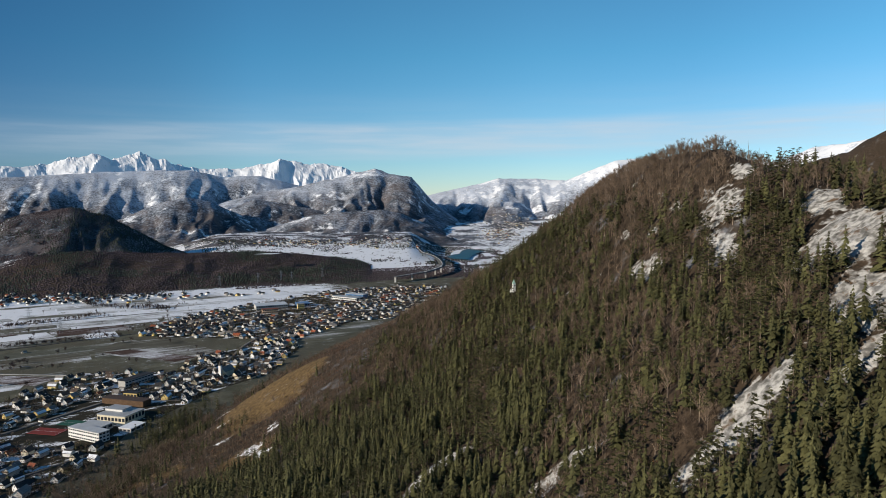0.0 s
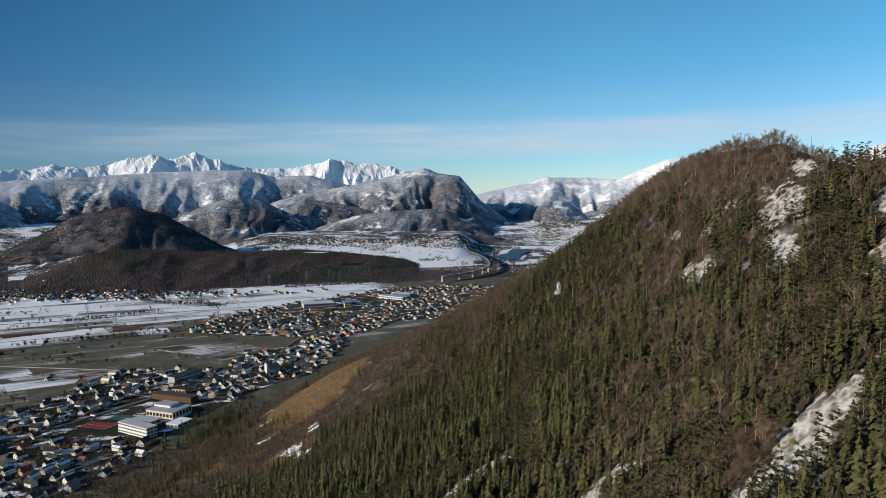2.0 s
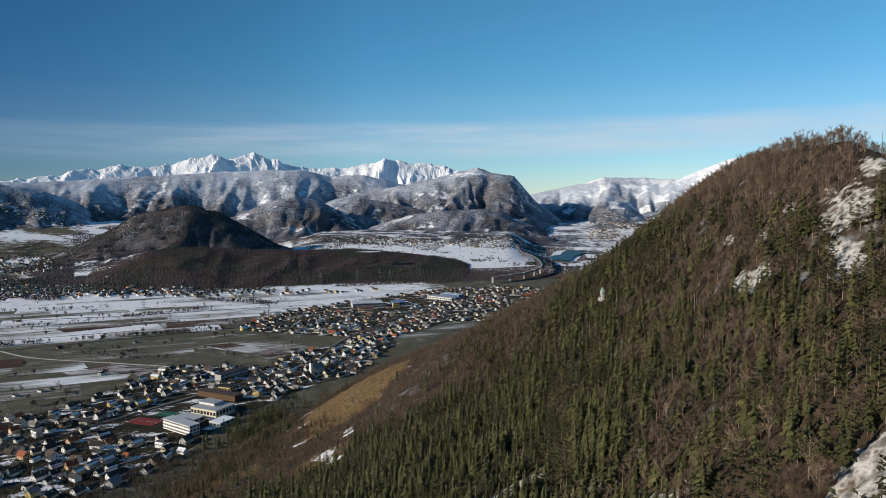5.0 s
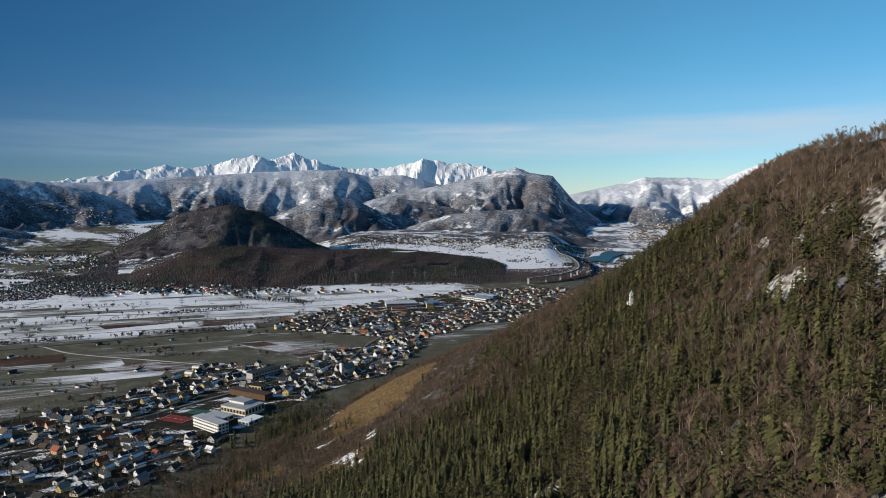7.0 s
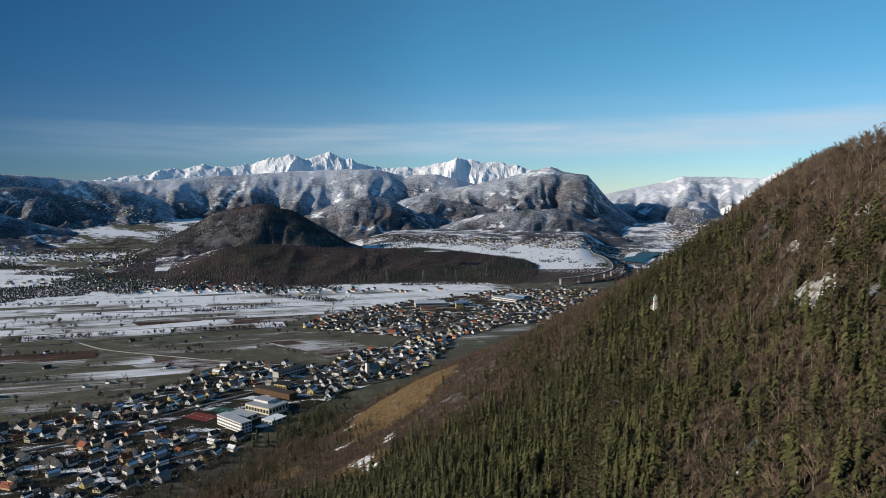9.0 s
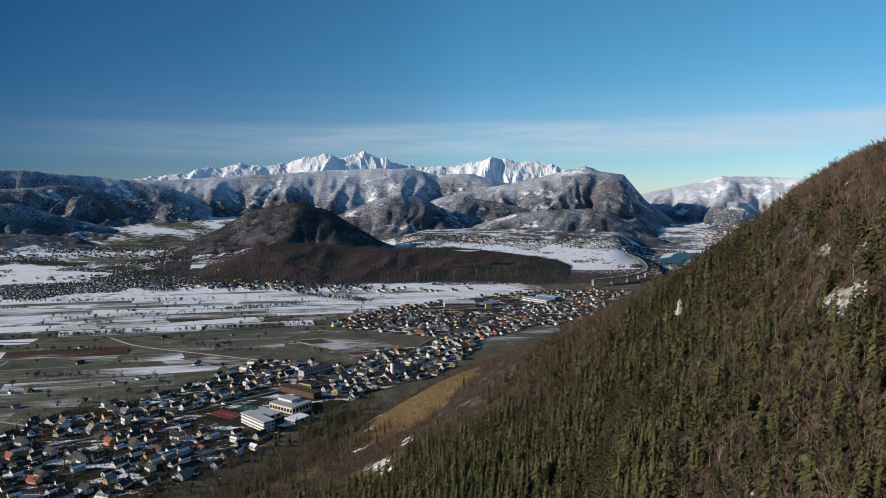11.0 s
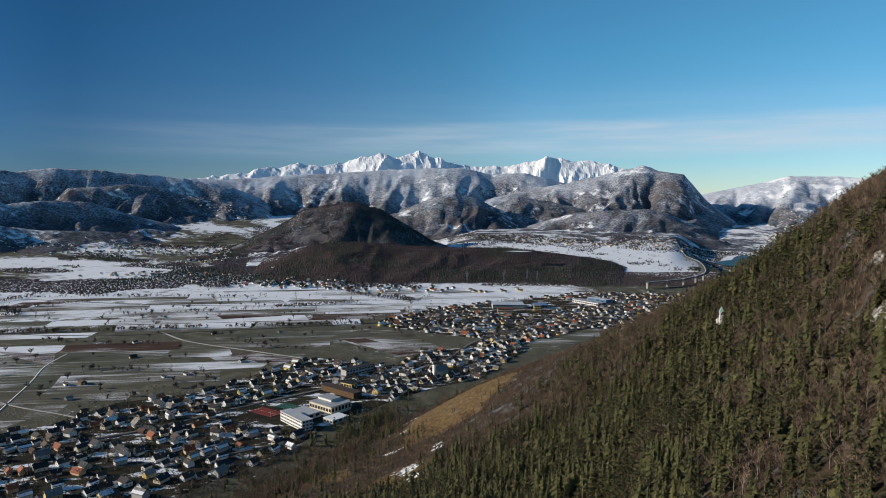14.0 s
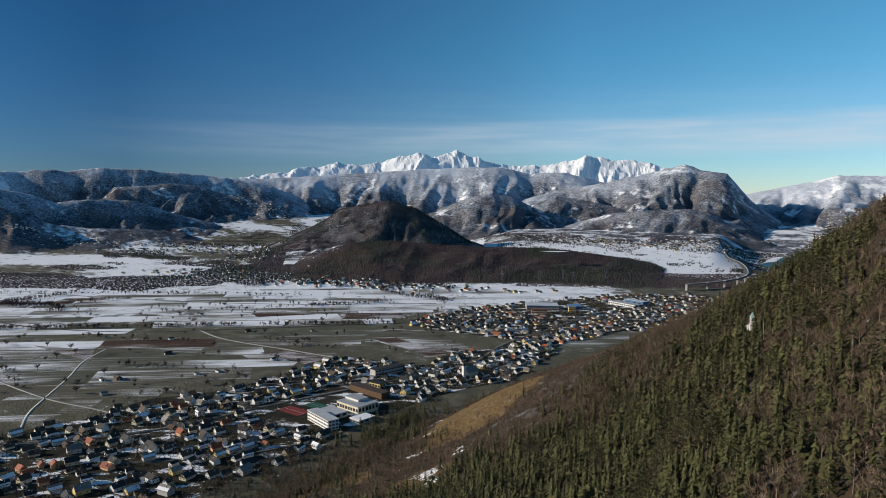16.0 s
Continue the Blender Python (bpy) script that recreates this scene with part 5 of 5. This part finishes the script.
def build_village():
    rng = random.Random(3)
    moulds = [house_mould(k, rng, True) for k in range(24)]
    used = set()
    U, V = Vector((0.40, 0.917)), Vector((0.917, -0.40))
    spots = []
    for i in range(-10, 124):
        for j in range(-76, 76):
            c = U * (i * 15.4 + 7.7 * (j % 2)) + V * (j * 14.8)
            x, y = c.x + rng.uniform(-4.5, 4.5), c.y + rng.uniform(-4.5, 4.5)
            if not inside(x, y, VILLAGE) or (-402 < x < -288 and 598 < y < 742) or (-392 < x < -352 and 785 < y < 842) or (y > 1290 and -400 < x < -210 and y < 1520 and x < -150 - (1700 - y) * 0.3):
                continue
            on_road = min(abs(x - np.interp(y, [s[1] for s in STREET], [s[0] for s in STREET])), 99) < 9
            if on_road or hillside(np.array([x]), np.array([y]))[0] > 6 or rng.random() < (0.27 if y < 1100 else 0.25):
                continue
            spots.append((math.hypot(x - 30, y - 60), x, y))
    spots.sort()
    for k, (r, x, y) in enumerate(spots[:380]):
        form = rng.choice(moulds)
        turn = -13 + rng.choice((0, 0, 0, 0, 90, 180, -90)) + rng.uniform(-16, 16)
        ob = copy_thing(form, Matrix()) if form in used else form
        used.add(form)
        s = rng.uniform(0.56, 0.84)
        ob.matrix_basis = pose(x, y, land(np.array([x]), np.array([y]))[0], 0, 0, turn) @ Matrix.Diagonal((s, s, s, 1))
    for form in moulds:
        if form not in used:
            for ob in (*form.children_recursive, form):
                bpy.data.objects.remove(ob)
    return [(x, y) for r, x, y in spots[380:]]


BEYOND = build_village()


def joined_houses(name, x, y, seed, scale, label):
    """Houses too far off to tell apart singly, joined: walls, gables and overhanging roofs."""
    rng = np.random.default_rng(seed)
    V, F, S, at = [], [], [], 0
    z, *_, owner = land(x, y, True)
    for px, py, pz, ridge in zip(x, y, z, owner):
        if ridge in (OWNER["wood_rise"], OWNER["front_hump"]) and pz > 14:
            continue
        w, d, h = rng.uniform(3.8, 5.4) * scale, rng.uniform(4.8, 7.4) * scale, rng.uniform(2.8, 5.2) * scale
        k, o = h + w * 0.8, 0.9 * scale
        q = np.array([(-w, -d, -1), (w, -d, -1), (w, d, -1), (-w, d, -1), (-w, -d, h), (w, -d, h), (w, d, h), (-w, d, h), (0, -d, k), (0, d, k),
                      (-w - o, -d - o, h - o * 0.85 + 0.3), (0, -d - o, k + 0.3), (w + o, -d - o, h - o * 0.85 + 0.3), (-w - o, d + o, h - o * 0.85 + 0.3), (0, d + o, k + 0.3), (w + o, d + o, h - o * 0.85 + 0.3)])
        t = -0.22 + rng.choice((0, 1.57)) + rng.uniform(-0.35, 0.35)
        c, s = math.cos(t), math.sin(t)
        V.append(np.stack([q[:, 0] * c - q[:, 1] * s + px, q[:, 0] * s + q[:, 1] * c + py, q[:, 2] + pz], -1))
        f = np.array([(0, 1, 5), (0, 5, 4), (4, 5, 8), (1, 2, 6), (1, 6, 5), (2, 3, 7), (2, 7, 6), (6, 7, 9), (3, 0, 4), (3, 4, 7), (10, 11, 14), (10, 14, 13), (11, 12, 15), (11, 15, 14)])
        F.append(f + at)
        wall, roof = rng.choice((0, 1, 2, 3), p=(0.42, 0.18, 0.07, 0.33)), rng.choice((4, 5, 6, 7), p=(0.58, 0.20, 0.08, 0.14))
        S.append(np.array([wall] * 10 + [roof] * 2 + [8 if rng.random() < 0.16 else roof] * 2))
        at += len(q)
    me = mesh_from(name, np.concatenate(V), np.concatenate(F), WALLS[:4] + ROOFS + [SNOW], np.concatenate(S))
    return tagged(new(name, me), label, "houses", kind="stuff")


def far_houses():
    rng = np.random.default_rng(9)
    towns = [((-880, 1490), 420, 60, 240, 0.22), ((-2029, 2127), 330, 110, 120, 0.5), ((-1500, 1900), 240, 70, 70, 0.6), ((-600, 2800), 320, 90, 190, -0.1), ((-300, 2800), 260, 110, 130, -0.2), ((300, 3600), 110, 230, 150, 0.0), ((420, 4000), 110, 260, 130, 0.0),
             ((-2000, 1990), 420, 70, 90, 0.65), ((-2420, 1840), 300, 60, 60, 0.65), ((-2470, 3030), 200, 60, 60, 0.4), ((-1680, 2120), 260, 70, 110, 0.5), ((-1330, 1530), 260, 50, 60, 0.45), ((-130, 2960), 150, 60, 40, 0)]
    X, Y = [], []
    for (cx, cy), a, b, n, turn in towns:
        u, v = rng.normal(0, a / 2, n), rng.normal(0, b / 2, n)
        X.append(cx + u * math.cos(turn) - v * math.sin(turn)); Y.append(cy + u * math.sin(turn) + v * math.cos(turn))
    joined_houses("far_village", np.concatenate(X), np.concatenate(Y), 4, 0.68, "far villages of white gabled houses across the valley")
    joined_houses("village_beyond", np.array([p[0] for p in BEYOND]), np.array([p[1] for p in BEYOND]), 6, 0.68, "crowded white gabled houses farther along the village")


far_houses()


# ---- larger buildings ----
def block(name, x, y, turn, w, d, h, wall, roof, label, floors=0, bays=0, side_bays=0, category="building"):
    """A flat-roofed building with its parapet roof and rows of windows; w along its front."""
    base = new(name)
    base.matrix_basis = pose(x, y, 0, 0, 0, turn)
    part("wall", boxed((-w / 2, w / 2, -d / 2, d / 2, -0.5, h)), wall, base)
    part("roof", boxed((-w / 2 - 0.4, w / 2 + 0.4, -d / 2 - 0.4, d / 2 + 0.4, h, h + 0.5)), roof, base)
    for k in range(floors):
        z = h * (k + 0.35) / floors
        for j in range(bays):
            wx = -w / 2 + w * (j + 0.5) / bays
            part("window", boxed((wx - w / bays * 0.36, wx + w / bays * 0.36, -d / 2 - 0.08, -d / 2 + 0.02, z, z + h / floors * 0.4)), GLASS, base)
        for j in range(side_bays):
            wy = -d / 2 + d * (j + 0.5) / side_bays
            part("window", boxed((w / 2 - 0.02, w / 2 + 0.08, wy - d / side_bays * 0.3, wy + d / side_bays * 0.3, z, z + h / floors * 0.5)), GLASS, base)
    return tagged(base, label, category)


block("school_building", -330, 620, -26, 42, 11, 9.5, WALLS[0], METALROOF, "long white three-storey school building with window rows", 3, 14, 3)
block("school_link", -338, 643, -17, 26, 24, 5.0, WALLS[3], METALROOF, "low grey school wing with a pale metal roof", 1, 5, 3)
block("sports_hall", -326, 675, -17, 34, 27, 8.0, WALLS[1], METALROOF, "cream sports hall with a pale metal roof", 1, 8, 6)
block("hall_upper_block", -331, 681, -17, 21, 13, 10.5, WALLS[0], METALROOF, "raised white hall block with a metal roof")
block("annex", -301, 645, -17, 14, 20, 4.0, WALLS[3], SNOW, "low annex with a snow-covered roof", 1, 3, 3)
block("long_barn", -345, 728, -17, 54, 12, 6.0, TIMBER, ROOFS[1], "long dark brown barn beside the school", category="barn")
block("factory_hall", -350, 1372, 22, 62, 40, 9, WALLS[3], METALROOF, "large grey factory hall with a glazed front", 2, 14, 6)
block("factory_hall", -292, 1400, 22, 26, 26, 7, BLUEROOF, BLUEROOF, "blue clad factory hall beside the grey one", 1, 5, 3)
block("orange_building", -338, 1318, 20, 30, 12, 8, WALLS[4], ROOFS[2], "orange building with a red roof", 2, 7, 2)
block("yellow_building", -288, 1365, 20, 13, 12, 10, WALLS[2], ROOFS[3], "tall yellow building by the factory", 3, 4, 3)
block("depot", -212, 1490, -32, 70, 22, 6, WALLS[0], METALROOF, "long white depot with a pale roof", 1, 12, 2)
block("depot", -195, 1520, -32, 50, 16, 8, BLUEROOF, METALROOF, "blue and white depot building")
block("terrace_house", -372, 812, 68, 43, 11, 8, WALLS[3], ROOFS[0], "long grey terrace of flats in the village", 2, 9, 2)
block("yellow_building", -349, 752, -12, 17, 9, 6, WALLS[2], ROOFS[0], "low yellow building with a dark roof", 1, 4, 2)


def court(name, x, y, turn, w, d, mat, label):
    base = new(name)
    base.matrix_basis = pose(x, y, 0.35, 0, 0, turn)
    part("surface", boxed((-w / 2, w / 2, -d / 2, d / 2, -0.5, 0.0)), mat, base)
    part("line", boxed((-w / 2 + 1, w / 2 - 1, -0.08, 0.08, 0, 0.02), (-w / 2 + 1, -w / 2 + 1.15, -d / 2 + 1, d / 2 - 1, 0, 0.02), (w / 2 - 1.15, w / 2 - 1, -d / 2 + 1, d / 2 - 1, 0, 0.02)), LINEWHITE, base)
    for sx in (-1, 1):
        for sy in (-1, 1):
            bm = bmesh.new()
            bmesh.ops.create_cone(bm, segments=6, radius1=0.09, radius2=0.07, depth=6, cap_ends=True, matrix=Matrix.Translation((sx * w / 2, sy * d / 2, 3)))
            part("post", bm, STEEL, base)
    return tagged(base, label, "sports court")


court("red_court", -380, 640, -12, 32, 17, REDCOURT, "red surfaced sports court beside the school")
court("green_court", -367, 664, -12, 30, 15, GREENCOURT, "green surfaced sports court beside the hall")


def chapel():
    """Small white hillside chapel with a pointed tower."""
    x, y = 46.5, 450.0
    z = land(np.array([x]), np.array([y]))[0]
    base = new("chapel")
    base.matrix_basis = pose(x, y, z, 0, 0, 12)
    top = 165.9 - z
    tower = part("tower", boxed((-0.95, 0.95, -0.95, 0.95, -1, top - 2.6)), WALLS[0], base)
    for sx, sy in ((0, -1), (-1, 0), (1, 0)):
        part("belfry_opening", boxed((-0.3, 0.3, -1.0, -0.9, top - 4.4, top - 3.3)) if sx == 0 else boxed((sx * 0.95 - 0.05, sx * 0.95 + 0.05, -0.3, 0.3, top - 4.4, top - 3.3)), GLASS, tower)
    bm = bmesh.new()
    bmesh.ops.create_cone(bm, segments=4, radius1=1.5, radius2=0.05, depth=2.8, cap_ends=True, matrix=Matrix.Translation((0, 0, top - 1.3)) @ Matrix.Rotation(radians(45), 4, "Z"))
    part("tower_roof", bm, COPPER, base, "pale green pointed tower roof")
    nave = gable_walls(1.8, 2.8, 2.2, 1.7)
    bmesh.ops.translate(nave, vec=(0, 3.95, 0), verts=nave.verts)
    part("nave", nave, WALLS[0], base)
    rf = roof_slab(1.8, 2.8, 2.2, 1.7, 0.35)
    bmesh.ops.translate(rf, vec=(0, 3.95, 0), verts=rf.verts)
    part("nave_roof", rf, ROOFS[1], base)
    tagged(base, "small white chapel with pointed tower among hillside trees", "chapel")


chapel()


def village_church():
    base = new("church")
    base.matrix_basis = pose(-278, 836, 0, 0, 0, -20)
    part("tower", boxed((-1.7, 1.7, -1.7, 1.7, -0.5, 15)), WALLS[0], base)
    bm = bmesh.new()
    bmesh.ops.create_cone(bm, segments=4, radius1=2.6, radius2=0.05, depth=6, cap_ends=True, matrix=Matrix.Translation((0, 0, 18)) @ Matrix.Rotation(radians(45), 4, "Z"))
    part("tower_roof", bm, ROOFS[0], base)
    nv = gable_walls(5, 9, 7, 5)
    bmesh.ops.translate(nv, vec=(0, 11.5, 0), verts=nv.verts)
    part("nave", nv, WALLS[1], base)
    rf = roof_slab(5, 9, 7, 5)
    bmesh.ops.translate(rf, vec=(0, 11.5, 0), verts=rf.verts)
    part("nave_roof", rf, ROOFS[3], base)
    tagged(base, "white village church with a square tower", "church")


village_church()


def pylon(x, y):
    """A lattice power pylon."""
    base = new("power_pylon")
    z = land(np.array([x]), np.array([y]))[0]
    base.matrix_basis = pose(x, y, z, 0, 0, 30)
    for sx, sy in ((-1, -1), (1, -1), (1, 1), (-1, 1)):
        bm = bmesh.new()
        a, b = Vector((sx * 2.4, sy * 2.4, -0.5)), Vector((sx * 0.4, sy * 0.4, 27))
        m = Matrix.Translation((a + b) / 2) @ (b - a).to_track_quat("Z", "Y").to_matrix().to_4x4()
        bmesh.ops.create_cone(bm, segments=4, radius1=0.22, radius2=0.16, depth=(b - a).length, cap_ends=True, matrix=m)
        part("leg", bm, STEEL, base)
    for h, w in ((16, 5), (20, 6), (24, 4.5)):
        part("cross_arm", boxed((-w, w, -0.2, 0.2, h, h + 0.5)), STEEL, base)
    bm = bmesh.new()
    for k in range(6):
        r0, r1 = 2.4 - 2 * k * 4 / 27, 2.4 - 2 * (k + 1) * 4 / 27
        for sx in (-1, 1):
            a, b = Vector((sx * r0, -r0, k * 4)), Vector((-sx * r1, -r1, k * 4 + 4))
            m = Matrix.Translation((a + b) / 2) @ (b - a).to_track_quat("Z", "Y").to_matrix().to_4x4()
            bmesh.ops.create_cone(bm, segments=3, radius1=0.1, radius2=0.1, depth=(b - a).length, cap_ends=True, matrix=m)
    part("lattice", bm, STEEL, base)
    tagged(base, "grey steel lattice power pylon at the wood's edge", "pylon", "power pylons")


for px, py in ((-560, 1700), (-480, 1760), (-430, 1800), (-330, 1850), (-400, 1790), (-760, 1240), (-640, 1130)):
    pylon(px, py)


# ---- sheds, huts and garages ----
def shed_mould(rng, k):
    w, d, h = rng.uniform(1.6, 2.6), rng.uniform(2.4, 4.2), rng.uniform(2.0, 2.6)
    base = new("shed")
    wall, roof = rng.choice(((TIMBER, ROOFS[1]), (WALLS[3], ROOFS[3]), (WALLS[0], ROOFS[0]), (TIMBER, ROOFS[0])))
    part("wall", gable_walls(w, d, h, w * 0.6), wall, base)
    part("roof", roof_slab(w, d, h, w * 0.6, 0.35, thick=0.15), roof, base)
    part("door", boxed((-0.7, 0.7, -d - 0.05, -d + 0.02, -0.1, 1.9)), TIMBER if wall is not TIMBER else WALLS[3], base)
    return tagged(base, ("dark timber" if wall is TIMBER else "small rendered") + " garden shed with a gable roof", "shed", "garden sheds")


def build_sheds():
    rng = random.Random(23)
    moulds = [shed_mould(rng, k) for k in range(8)]
    used = set()
    places = [(-640, 640), (-652, 628), (-600, 590), (-690, 760), (-560, 720), (-575, 700), (-760, 830), (-540, 800), (-700, 930), (-880, 1010), (-610, 980), (-930, 1120)]
    while len(places) < 130:
        x, y = rng.uniform(-580, -230), rng.uniform(400, 1150)
        if inside(x, y, VILLAGE) and not (-402 < x < -288 and 598 < y < 742) and hillside(np.array([x]), np.array([y]))[0] < 4:
            places.append((x, y))
    for k, (x, y) in enumerate(places):
        form = moulds[k % len(moulds)]
        ob = copy_thing(form, Matrix()) if form in used else form
        used.add(form)
        s = 1.25 if k < 4 else 1.0
        ob.matrix_basis = pose(x, y, land(np.array([x]), np.array([y]))[0], 0, 0, rng.choice((-13, 77)) + rng.uniform(-10, 10)) @ Matrix.Diagonal((s, s, s, 1))


build_sheds()
